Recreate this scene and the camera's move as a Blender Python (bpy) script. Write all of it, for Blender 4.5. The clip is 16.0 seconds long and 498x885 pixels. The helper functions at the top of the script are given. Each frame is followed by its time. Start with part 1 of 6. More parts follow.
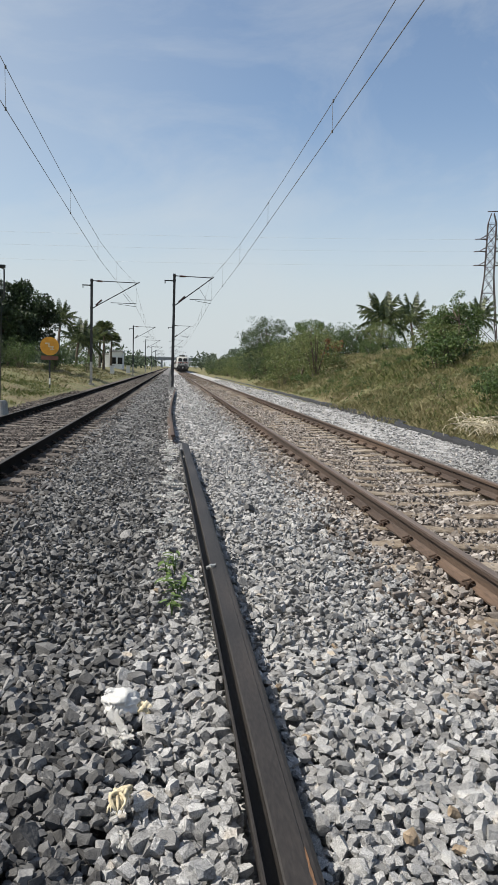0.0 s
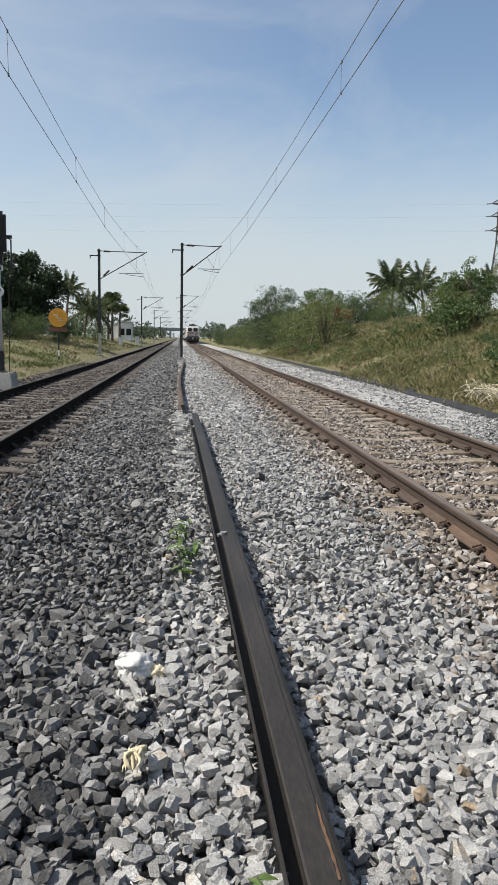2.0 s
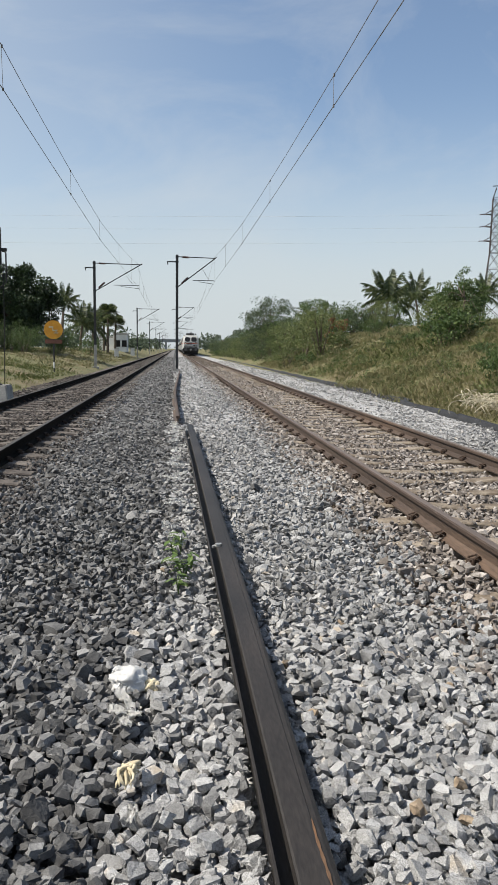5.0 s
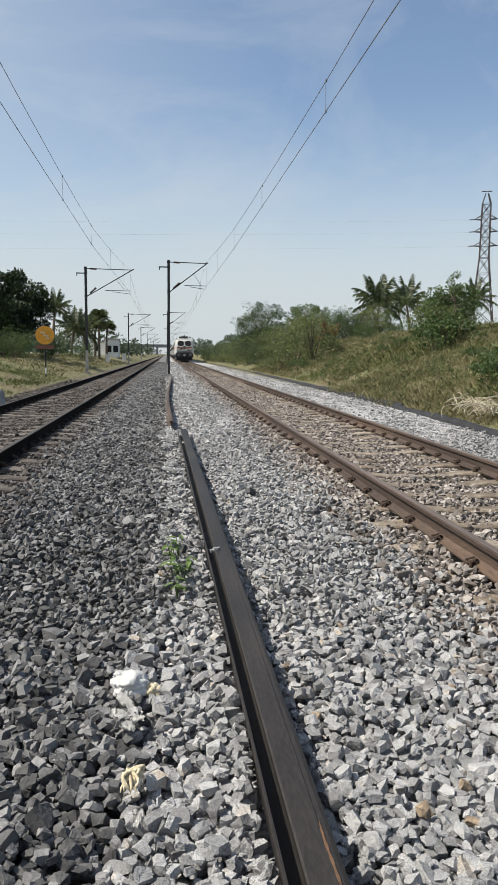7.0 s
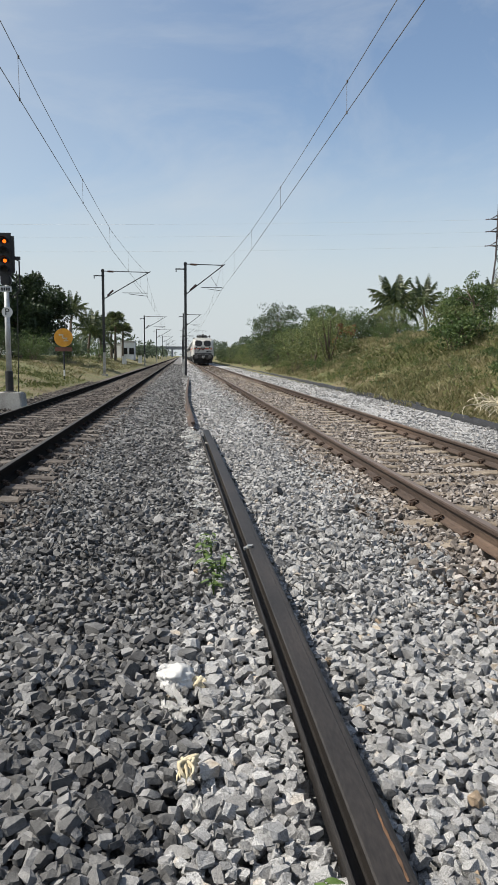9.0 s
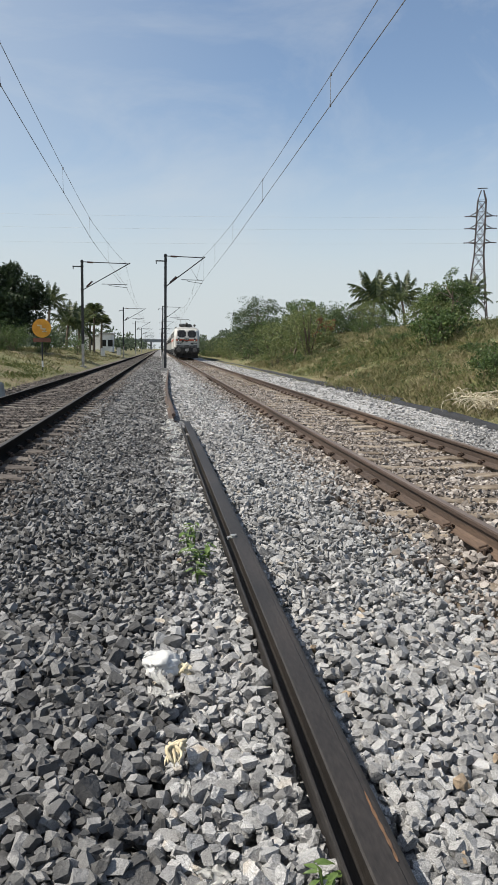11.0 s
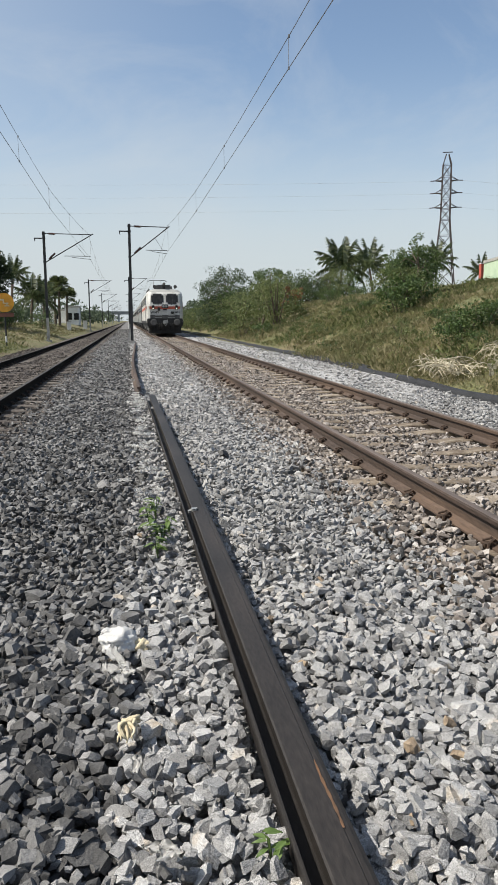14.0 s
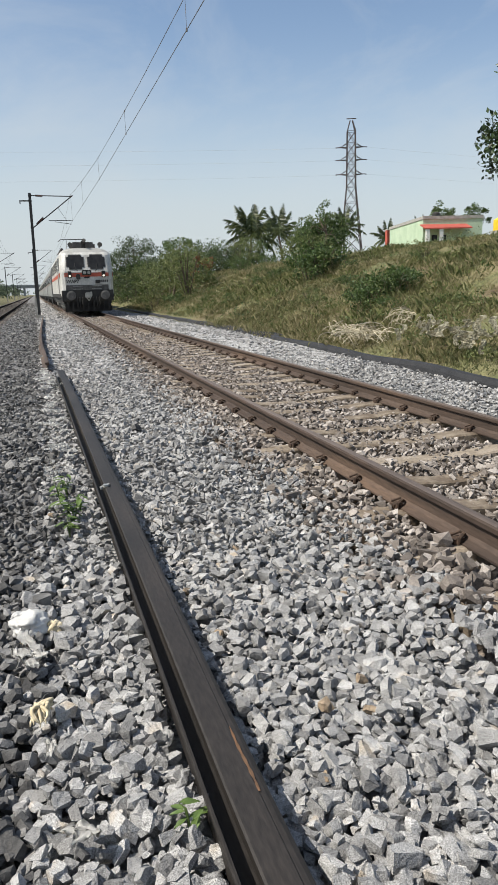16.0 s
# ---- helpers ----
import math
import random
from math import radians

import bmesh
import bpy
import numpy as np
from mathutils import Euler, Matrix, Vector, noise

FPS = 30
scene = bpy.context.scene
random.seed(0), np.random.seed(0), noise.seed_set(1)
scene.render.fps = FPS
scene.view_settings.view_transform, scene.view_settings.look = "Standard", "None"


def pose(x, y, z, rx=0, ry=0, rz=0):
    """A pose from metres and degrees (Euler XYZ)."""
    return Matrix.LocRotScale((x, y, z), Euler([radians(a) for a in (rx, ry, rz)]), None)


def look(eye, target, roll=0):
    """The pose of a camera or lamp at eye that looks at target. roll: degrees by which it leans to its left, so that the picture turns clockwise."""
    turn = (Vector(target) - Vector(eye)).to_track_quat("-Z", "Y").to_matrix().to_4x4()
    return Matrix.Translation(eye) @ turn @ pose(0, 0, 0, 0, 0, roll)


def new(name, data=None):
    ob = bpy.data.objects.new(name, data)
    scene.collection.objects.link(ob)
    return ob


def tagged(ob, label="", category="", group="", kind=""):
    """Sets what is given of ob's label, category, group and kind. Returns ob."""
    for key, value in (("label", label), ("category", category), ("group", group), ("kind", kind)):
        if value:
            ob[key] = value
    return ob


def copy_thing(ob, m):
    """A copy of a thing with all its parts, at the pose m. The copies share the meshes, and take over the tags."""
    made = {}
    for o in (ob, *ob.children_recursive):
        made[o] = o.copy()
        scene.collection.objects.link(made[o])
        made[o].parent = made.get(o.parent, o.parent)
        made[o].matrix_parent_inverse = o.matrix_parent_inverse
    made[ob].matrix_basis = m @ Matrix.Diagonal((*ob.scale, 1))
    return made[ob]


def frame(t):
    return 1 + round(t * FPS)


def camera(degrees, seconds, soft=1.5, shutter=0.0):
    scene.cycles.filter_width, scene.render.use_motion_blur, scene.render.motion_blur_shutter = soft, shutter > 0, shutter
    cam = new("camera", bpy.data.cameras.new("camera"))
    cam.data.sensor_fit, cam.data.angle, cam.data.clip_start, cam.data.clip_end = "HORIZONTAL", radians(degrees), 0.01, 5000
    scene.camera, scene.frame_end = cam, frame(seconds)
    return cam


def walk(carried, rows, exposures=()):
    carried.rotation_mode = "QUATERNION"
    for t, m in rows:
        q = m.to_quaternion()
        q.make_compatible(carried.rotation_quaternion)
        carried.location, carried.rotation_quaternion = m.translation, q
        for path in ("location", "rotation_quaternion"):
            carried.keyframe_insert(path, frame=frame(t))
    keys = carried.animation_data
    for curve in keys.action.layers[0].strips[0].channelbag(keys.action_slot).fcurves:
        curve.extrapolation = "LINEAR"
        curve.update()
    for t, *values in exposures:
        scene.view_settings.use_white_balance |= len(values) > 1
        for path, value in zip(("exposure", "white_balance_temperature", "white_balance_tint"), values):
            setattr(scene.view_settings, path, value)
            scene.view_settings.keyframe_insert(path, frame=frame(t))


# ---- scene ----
cam = camera(37.7, 16.0, soft=0.85)
PATH = [
    (0, (-0.004, -0.013, 1.47), (0.213, 1.965, 1.269), 1.7),
    (0.5, (0.003, -0.018, 1.468), (0.191, 1.965, 1.285), 0.4),
    (1, (0.001, -0.009, 1.456), (0.175, 1.971, 1.237), 0.6),
    (1.5, (0.0, -0.002, 1.45), (0.148, 1.974, 1.178), -0.0),
    (2, (-0.002, -0.009, 1.45), (0.189, 1.962, 1.168), 1.1),
    (2.5, (-0.006, 0.0, 1.444), (0.146, 1.972, 1.149), 1.0),
    (3, (0.006, -0.004, 1.45), (0.165, 1.974, 1.197), 0.1),
    (3.5, (0.009, -0.008, 1.453), (0.186, 1.967, 1.19), 0.2),
    (6, (0.011, -0.004, 1.454), (0.214, 1.971, 1.206), 0.8),
    (6.5, (0.004, -0.012, 1.46), (0.196, 1.963, 1.211), 0.9),
    (7, (-0.029, -0.001, 1.444), (0.195, 1.972, 1.205), 0.6),
    (7.5, (-0.106, -0.041, 1.447), (0.152, 1.923, 1.168), 0.6),
    (8, (-0.145, -0.041, 1.435), (0.063, 1.924, 1.126), -0.6),
    (8.2, (-0.14, -0.032, 1.432), (0.052, 1.939, 1.155), -0.4),
    (10.3, (-0.211, -0.046, 1.406), (0.003, 1.93, 1.186), 1.5),
    (10.5, (-0.215, -0.041, 1.399), (0.006, 1.931, 1.15), 1.6),
    (11, (-0.197, -0.034, 1.399), (0.045, 1.935, 1.148), 1.0),
    (11.5, (-0.182, -0.026, 1.394), (0.114, 1.939, 1.169), 0.7),
    (12, (-0.155, -0.042, 1.396), (0.2, 1.912, 1.157), -0.7),
    (12.5, (-0.143, -0.022, 1.395), (0.157, 1.935, 1.109), -0.7),
    (13, (-0.12, -0.027, 1.407), (0.221, 1.923, 1.126), -0.7),
    (13.5, (-0.105, -0.023, 1.407), (0.22, 1.925, 1.09), -0.7),
    (14, (-0.104, -0.016, 1.404), (0.213, 1.931, 1.074), -0.2),
    (14.5, (-0.109, -0.018, 1.399), (0.225, 1.923, 1.049), 0.8),
    (15, (-0.108, -0.018, 1.391), (0.22, 1.915, 1.001), 0.9),
    (15.5, (-0.099, -0.011, 1.389), (0.279, 1.915, 1.001), 0.2),
    (16, (-0.054, -0.002, 1.398), (0.477, 1.881, 0.987), -1.5),
]
walk(cam, [(t, look(eye, target, roll)) for t, eye, target, roll in PATH], exposures=[(0, 0.36, 6620, 9), (16, 0.36, 6620, 9)])

# ---- sky and sun ----
HAZE = (4.22, 4.66, 5.0, 1)
SUN_FROM = Vector((-0.78, -0.03, 1.02)).normalized()
world = bpy.data.worlds.new("world")
scene.world = world
world.use_nodes = True
wn, wl = world.node_tree.nodes, world.node_tree.links
wn.clear()
sky = wn.new("ShaderNodeTexSky")
sky.sky_type, sky.sun_disc = "NISHITA", False
sky.sun_elevation = math.asin(SUN_FROM.z)
sky.sun_rotation = math.atan2(SUN_FROM.x, SUN_FROM.y)
sky.air_density, sky.dust_density, sky.ozone_density = 1.0, 0.8, 1.0
tc = wn.new("ShaderNodeTexCoord")
mp = wn.new("ShaderNodeMapping")
mp.inputs["Scale"].default_value = (1.6, 0.8, 3.0)
mp.inputs["Rotation"].default_value = (0.5, 0.6, 0.4)
cn = wn.new("ShaderNodeTexNoise")
cn.inputs["Scale"].default_value, cn.inputs["Detail"].default_value, cn.inputs["Roughness"].default_value = 2.3, 7, 0.6
cn.inputs["Distortion"].default_value = 0.6
cr = wn.new("ShaderNodeValToRGB")
cr.color_ramp.elements[0].position, cr.color_ramp.elements[0].color = 0.42, (0, 0, 0, 1)
cr.color_ramp.elements[1].position, cr.color_ramp.elements[1].color = 0.8, (0.5, 0.5, 0.5, 1)
cm = wn.new("ShaderNodeMix")
cm.data_type = "RGBA"
cm.inputs["B"].default_value = (4.6, 4.9, 5.2, 1)
bg = wn.new("ShaderNodeBackground")
bg.inputs["Strength"].default_value = 0.112
wo = wn.new("ShaderNodeOutputWorld")
wl.new(tc.outputs["Generated"], mp.inputs["Vector"])
wl.new(mp.outputs["Vector"], cn.inputs["Vector"])
wl.new(cn.outputs["Fac"], cr.inputs["Fac"])
wl.new(cr.outputs["Color"], cm.inputs["Factor"])
wl.new(sky.outputs["Color"], cm.inputs["A"])
sx = wn.new("ShaderNodeSeparateXYZ")
hz = wn.new("ShaderNodeMapRange")
hz.interpolation_type = "SMOOTHERSTEP"
hz.inputs["From Min"].default_value, hz.inputs["From Max"].default_value = -0.02, 0.36
hz.inputs["To Min"].default_value, hz.inputs["To Max"].default_value = 0.92, 0.0
hm = wn.new("ShaderNodeMix")
hm.data_type = "RGBA"
hm.inputs["B"].default_value = HAZE
veil = wn.new("ShaderNodeMapRange")
veil.interpolation_type = "SMOOTHSTEP"
veil.inputs["From Min"].default_value, veil.inputs["From Max"].default_value = -0.45, 0.2
veil.inputs["To Min"].default_value, veil.inputs["To Max"].default_value = 0.5, 0.0
both = wn.new("ShaderNodeMath")
both.operation = "MAXIMUM"
wl.new(tc.outputs["Generated"], sx.inputs["Vector"])
wl.new(sx.outputs["Z"], hz.inputs["Value"])
wl.new(sx.outputs["X"], veil.inputs["Value"])
wl.new(hz.outputs["Result"], both.inputs[0])
wl.new(veil.outputs["Result"], both.inputs[1])
wl.new(both.outputs[0], hm.inputs["Factor"])
wl.new(cm.outputs["Result"], hm.inputs["A"])
wl.new(hm.outputs["Result"], bg.inputs["Color"])
wl.new(bg.outputs["Background"], wo.inputs["Surface"])
sun = new("sun", bpy.data.lights.new("sun", "SUN"))
sun.data.energy, sun.data.angle, sun.data.color = 5.0, radians(0.6), (1.0, 0.95, 0.87)
sun.matrix_world = look(SUN_FROM * 60, (0, 0, 0))


# ---- materials ----
def surf(name, stops, scale=4.0, rough=0.8, metal=0.0, bump=0.0, bump_scale=None, rand=None, spread=0.25,
         detail=6, stretch=(1, 1, 1), grain=0.0, grain_scale=60.0, spec=0.5, trans=0.0):
    """A surface whose colour runs over stops (position, colour) by noise; rand 'island' or 'object' shifts each piece."""
    m = bpy.data.materials.new(name)
    m.use_nodes = True
    n, l = m.node_tree.nodes, m.node_tree.links
    b = n["Principled BSDF"]
    geo, co = n.new("ShaderNodeNewGeometry"), n.new("ShaderNodeTexCoord")
    mapping = n.new("ShaderNodeMapping")
    mapping.inputs["Scale"].default_value = stretch
    l.new(co.outputs["Object"], mapping.inputs["Vector"])
    tex = n.new("ShaderNodeTexNoise")
    tex.inputs["Scale"].default_value, tex.inputs["Detail"].default_value = scale, detail
    l.new(mapping.outputs["Vector"], tex.inputs["Vector"])
    fac = tex.outputs["Fac"]
    if rand:
        if rand == "island":
            src = geo.outputs["Random Per Island"]
        else:
            src = n.new("ShaderNodeObjectInfo").outputs["Random"]
        ma = n.new("ShaderNodeMath")
        ma.operation = "MULTIPLY_ADD"
        ma.inputs[1].default_value, ma.inputs[2].default_value = spread, -spread / 2
        l.new(src, ma.inputs[0])
        ad = n.new("ShaderNodeMath")
        ad.operation = "ADD"
        l.new(fac, ad.inputs[0])
        l.new(ma.outputs[0], ad.inputs[1])
        fac = ad.outputs[0]
    ramp = n.new("ShaderNodeValToRGB")
    el = ramp.color_ramp.elements
    while len(el) < len(stops):
        el.new(0.5)
    for e, (p, c) in zip(el, stops):
        e.position, e.color = p, (*c, 1)
    l.new(fac, ramp.inputs["Fac"])
    colour = ramp.outputs["Color"]
    fine = n.new("ShaderNodeTexNoise")
    fine.inputs["Scale"].default_value, fine.inputs["Detail"].default_value = grain_scale, 4
    l.new(mapping.outputs["Vector"], fine.inputs["Vector"])
    if grain:
        mr = n.new("ShaderNodeMapRange")
        mr.inputs["From Min"].default_value, mr.inputs["From Max"].default_value = 0.3, 0.7
        mr.inputs["To Min"].default_value, mr.inputs["To Max"].default_value = 1 - grain, 1 + grain
        l.new(fine.outputs["Fac"], mr.inputs["Value"])
        mx = n.new("ShaderNodeMix")
        mx.data_type, mx.blend_type = "RGBA", "MULTIPLY"
        mx.inputs["Factor"].default_value = 1.0
        l.new(colour, mx.inputs["A"])
        l.new(mr.outputs["Result"], mx.inputs["B"])
        colour = mx.outputs["Result"]
    l.new(colour, b.inputs["Base Color"])
    b.inputs["Roughness"].default_value, b.inputs["Metallic"].default_value = rough, metal
    b.inputs["Specular IOR Level"].default_value = spec
    if bump:
        bt = fine if bump_scale is None else n.new("ShaderNodeTexNoise")
        if bump_scale is not None:
            bt.inputs["Scale"].default_value, bt.inputs["Detail"].default_value = bump_scale, 8
            l.new(mapping.outputs["Vector"], bt.inputs["Vector"])
        bp = n.new("ShaderNodeBump")
        bp.inputs["Strength"].default_value, bp.inputs["Distance"].default_value = 1.0, bump
        l.new(bt.outputs["Fac"], bp.inputs["Height"])
        l.new(bp.outputs["Normal"], b.inputs["Normal"])
    if trans:
        tr = n.new("ShaderNodeBsdfTranslucent")
        l.new(colour, tr.inputs["Color"])
        ms = n.new("ShaderNodeMixShader")
        ms.inputs["Fac"].default_value = trans
        l.new(b.outputs["BSDF"], ms.inputs[1])
        l.new(tr.outputs["BSDF"], ms.inputs[2])
        l.new(ms.outputs["Shader"], n["Material Output"].inputs["Surface"])
    return m


def glow(name, colour, strength):
    m = surf(name, [(0, colour), (1, colour)])
    b = m.node_tree.nodes["Principled BSDF"]
    b.inputs["Emission Color"].default_value, b.inputs["Emission Strength"].default_value = (*colour, 1), strength
    return m


STONE_NEW = surf("new ballast stone", [(0.2, (0.15, 0.148, 0.146)), (0.5, (0.258, 0.255, 0.251)), (0.8, (0.365, 0.361, 0.355)), (0.97, (0.34, 0.285, 0.22))],
                 scale=9, rough=0.85, rand="island", spread=0.62, grain=0.75, grain_scale=320, bump=0.007, bump_scale=70)
STONE_OLD = surf("old dark ballast stone", [(0.15, (0.042, 0.041, 0.041)), (0.5, (0.112, 0.11, 0.108)), (0.85, (0.225, 0.221, 0.217))],
                 scale=9, rough=0.85, rand="island", spread=0.8, grain=0.5, grain_scale=380, bump=0.007, bump_scale=70)
STONE_RUST = surf("rust-dusted ballast stone", [(0.15, (0.09, 0.076, 0.066)), (0.5, (0.20, 0.172, 0.15)), (0.85, (0.38, 0.345, 0.315))],
                  scale=7, rough=0.9, rand="island", spread=0.7, grain=0.3, grain_scale=150, bump=0.004, bump_scale=90)
STONE_SOOT = surf("oily brown ballast stone", [(0.15, (0.025, 0.022, 0.02)), (0.5, (0.072, 0.06, 0.053)), (0.85, (0.16, 0.138, 0.122))],
                  scale=7, rough=0.85, rand="island", spread=0.7, grain=0.3, grain_scale=150, bump=0.004, bump_scale=90)
ORANGE_STONE = surf("ochre stone", [(0.3, (0.17, 0.125, 0.085)), (0.7, (0.31, 0.24, 0.165))], scale=30, rough=0.9, grain=0.3, bump=0.004)
BLACK_STONE = surf("black stone", [(0.3, (0.035, 0.035, 0.035)), (0.7, (0.08, 0.079, 0.078))], scale=20, rough=0.8, grain=0.3, bump=0.004)
BED_NEW = surf("new ballast bed", [(0.36, (0.14, 0.139, 0.137)), (0.52, (0.34, 0.337, 0.332)), (0.72, (0.50, 0.495, 0.49))], scale=22, rough=0.95, bump=0.025, bump_scale=16, grain=0.4, grain_scale=40)
BED_OLD = surf("old ballast bed", [(0.3, (0.05, 0.05, 0.05)), (0.5, (0.13, 0.128, 0.126)), (0.75, (0.24, 0.236, 0.232))], scale=22, rough=0.95, bump=0.05, bump_scale=16, grain=0.4, grain_scale=40)
BED_RUST = surf("rust-dusted ballast bed", [(0.3, (0.06, 0.048, 0.04)), (0.5, (0.16, 0.132, 0.11)), (0.75, (0.28, 0.245, 0.215))], scale=20, rough=0.95, bump=0.05, bump_scale=16, grain=0.4, grain_scale=40)
BED_SOOT = surf("oily ballast bed", [(0.3, (0.025, 0.021, 0.019)), (0.5, (0.085, 0.07, 0.06)), (0.75, (0.16, 0.14, 0.125))], scale=20, rough=0.95, bump=0.05, bump_scale=16, grain=0.4, grain_scale=40)
EARTH = surf("dry earth and low grass", [(0.28, (0.105, 0.076, 0.043)), (0.42, (0.16, 0.136, 0.07)), (0.55, (0.108, 0.115, 0.046)), (0.72, (0.19, 0.16, 0.085))], scale=0.45, rough=1.0, bump=0.15, bump_scale=5, grain=0.4, grain_scale=9)
CONC_TAN = surf("rust-stained concrete sleeper", [(0.3, (0.11, 0.082, 0.058)), (0.5, (0.20, 0.162, 0.12)), (0.75, (0.28, 0.235, 0.185))], scale=6, rough=0.9, rand="object", spread=0.3, grain=0.25, grain_scale=50, bump=0.006)
CONC_DARK = surf("oil-stained concrete sleeper", [(0.3, (0.05, 0.04, 0.034)), (0.5, (0.10, 0.084, 0.072)), (0.75, (0.16, 0.14, 0.12))], scale=6, rough=0.9, rand="object", spread=0.3, grain=0.25, grain_scale=50, bump=0.006)
CONCRETE = surf("weathered grey concrete", [(0.3, (0.24, 0.23, 0.21)), (0.7, (0.42, 0.41, 0.38))], scale=3, rough=0.9, grain=0.2, grain_scale=40, bump=0.006)
RAIL_BROWN = surf("brown rusty rail steel", [(0.3, (0.038, 0.026, 0.02)), (0.55, (0.074, 0.05, 0.037)), (0.8, (0.125, 0.08, 0.053))], scale=2.5, rough=0.75, metal=0.15, stretch=(1, 0.15, 1), grain=0.25, grain_scale=70, bump=0.002)
# Near-black albedo: the shade on the left rails' visible side is in the colour.
RAIL_BLACK = surf("oily rail steel darkened for shade", [(0.3, (0.008, 0.007, 0.006)), (0.7, (0.022, 0.019, 0.017))], scale=2.5, rough=0.95, spec=0.05, stretch=(1, 0.15, 1), grain=0.25, grain_scale=70, bump=0.002)
RAIL_TOP = surf("worn running surface", [(0.3, (0.10, 0.075, 0.06)), (0.7, (0.19, 0.15, 0.125))], scale=4, rough=0.6, metal=0.45, stretch=(1, 0.05, 1), grain=0.15)
RAIL_TOP_BLACK = surf("dull dark running surface", [(0.3, (0.025, 0.022, 0.02)), (0.7, (0.055, 0.05, 0.046))], scale=4, rough=0.75, metal=0.2, stretch=(1, 0.05, 1), grain=0.15)
RAIL_SPARE = surf("dark weathered spare rail steel", [(0.3, (0.014, 0.0118, 0.0105)), (0.55, (0.028, 0.0232, 0.0202)), (0.8, (0.052, 0.041, 0.034))], scale=3, rough=0.6, metal=0.25, stretch=(1, 0.25, 1), grain=0.3, grain_scale=90, bump=0.0015)
RUST_DULL = surf("dull brown rust", [(0.3, (0.035, 0.026, 0.022)), (0.7, (0.085, 0.053, 0.038))], scale=6, rough=0.9, stretch=(1, 0.3, 1), grain=0.4, grain_scale=90)
RUST = surf("bright orange rust streak", [(0.3, (0.08, 0.045, 0.025)), (0.7, (0.26, 0.12, 0.048))], scale=14, rough=0.85, stretch=(1, 0.2, 1), grain=0.4, grain_scale=120)
CLIP = surf("rusted spring clip", [(0.3, (0.03, 0.02, 0.015)), (0.7, (0.09, 0.055, 0.036))], scale=30, rough=0.8, metal=0.2)
MAST = surf("dull painted mast steel", [(0.3, (0.022, 0.022, 0.023)), (0.7, (0.05, 0.05, 0.052))], scale=3, rough=0.6, metal=0.3, grain=0.2)
INSUL = surf("dark brown porcelain", [(0.3, (0.05, 0.025, 0.02)), (0.7, (0.08, 0.04, 0.03))], rough=0.25)
WIRE = surf("dull copper wire", [(0.3, (0.10, 0.095, 0.095)), (0.7, (0.16, 0.15, 0.15))], rough=0.6, metal=0.3)
PYLON = surf("galvanised tower steel", [(0.3, (0.034, 0.026, 0.026)), (0.7, (0.07, 0.056, 0.056))], scale=1, rough=0.7, metal=0.2)
SHEET = surf("black drain lining", [(0.3, (0.010, 0.010, 0.011)), (0.7, (0.024, 0.024, 0.026))], scale=3, rough=0.65, grain=0.2, grain_scale=30, bump=0.01)
LEAF = surf("deep green foliage", [(0.2, (0.028, 0.055, 0.014)), (0.5, (0.06, 0.105, 0.026)), (0.8, (0.125, 0.17, 0.05))], scale=0.9, rough=0.55, rand="island", spread=0.6, trans=0.25)
LEAF_DARK = surf("dark glossy foliage", [(0.2, (0.02, 0.038, 0.014)), (0.5, (0.042, 0.072, 0.024)), (0.8, (0.085, 0.12, 0.042))], scale=0.9, rough=0.5, rand="island", spread=0.6, trans=0.2)
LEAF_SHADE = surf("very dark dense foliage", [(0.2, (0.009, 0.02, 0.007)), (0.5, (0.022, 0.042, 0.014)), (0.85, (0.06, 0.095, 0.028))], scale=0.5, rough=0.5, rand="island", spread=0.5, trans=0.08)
LEAF_LIGHT = surf("yellow-green foliage", [(0.2, (0.065, 0.09, 0.028)), (0.5, (0.125, 0.155, 0.05)), (0.8, (0.21, 0.225, 0.09))], scale=0.9, rough=0.6, rand="island", spread=0.6, trans=0.3)
# Pale greyed greens: the haze over the far trees is put into the colour.
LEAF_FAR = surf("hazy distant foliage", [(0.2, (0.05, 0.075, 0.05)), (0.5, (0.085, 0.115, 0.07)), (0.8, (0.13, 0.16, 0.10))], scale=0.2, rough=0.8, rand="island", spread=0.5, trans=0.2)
LEAF_RED = surf("rust-red dry foliage", [(0.2, (0.12, 0.05, 0.02)), (0.8, (0.26, 0.13, 0.05))], scale=0.9, rough=0.7, rand="island", spread=0.5, trans=0.25)
PALM = surf("palm leaflet green", [(0.2, (0.025, 0.042, 0.016)), (0.5, (0.06, 0.085, 0.032)), (0.8, (0.13, 0.15, 0.06))], scale=0.6, rough=0.45, rand="island", spread=0.6, trans=0.2)
GRASS = surf("dry and green grass blades", [(0.2, (0.095, 0.11, 0.042)), (0.4, (0.19, 0.195, 0.085)), (0.56, (0.29, 0.26, 0.135)), (0.8, (0.42, 0.365, 0.225))], scale=0.35, rough=0.8, rand="island", spread=0.45, trans=0.45)
GRASS_GREEN = surf("green grass blades", [(0.25, (0.085, 0.115, 0.035)), (0.5, (0.175, 0.2, 0.07)), (0.8, (0.31, 0.29, 0.135))], scale=0.4, rough=0.8, rand="island", spread=0.5, trans=0.45)
PALE_LEAF = surf("bleached dry leaf", [(0.3, (0.42, 0.39, 0.29)), (0.7, (0.60, 0.57, 0.46))], scale=8, rough=0.8, trans=0.2)
STRAW = surf("bleached straw", [(0.3, (0.38, 0.33, 0.23)), (0.7, (0.58, 0.52, 0.39))], scale=3, rough=0.85, rand="island", spread=0.5)
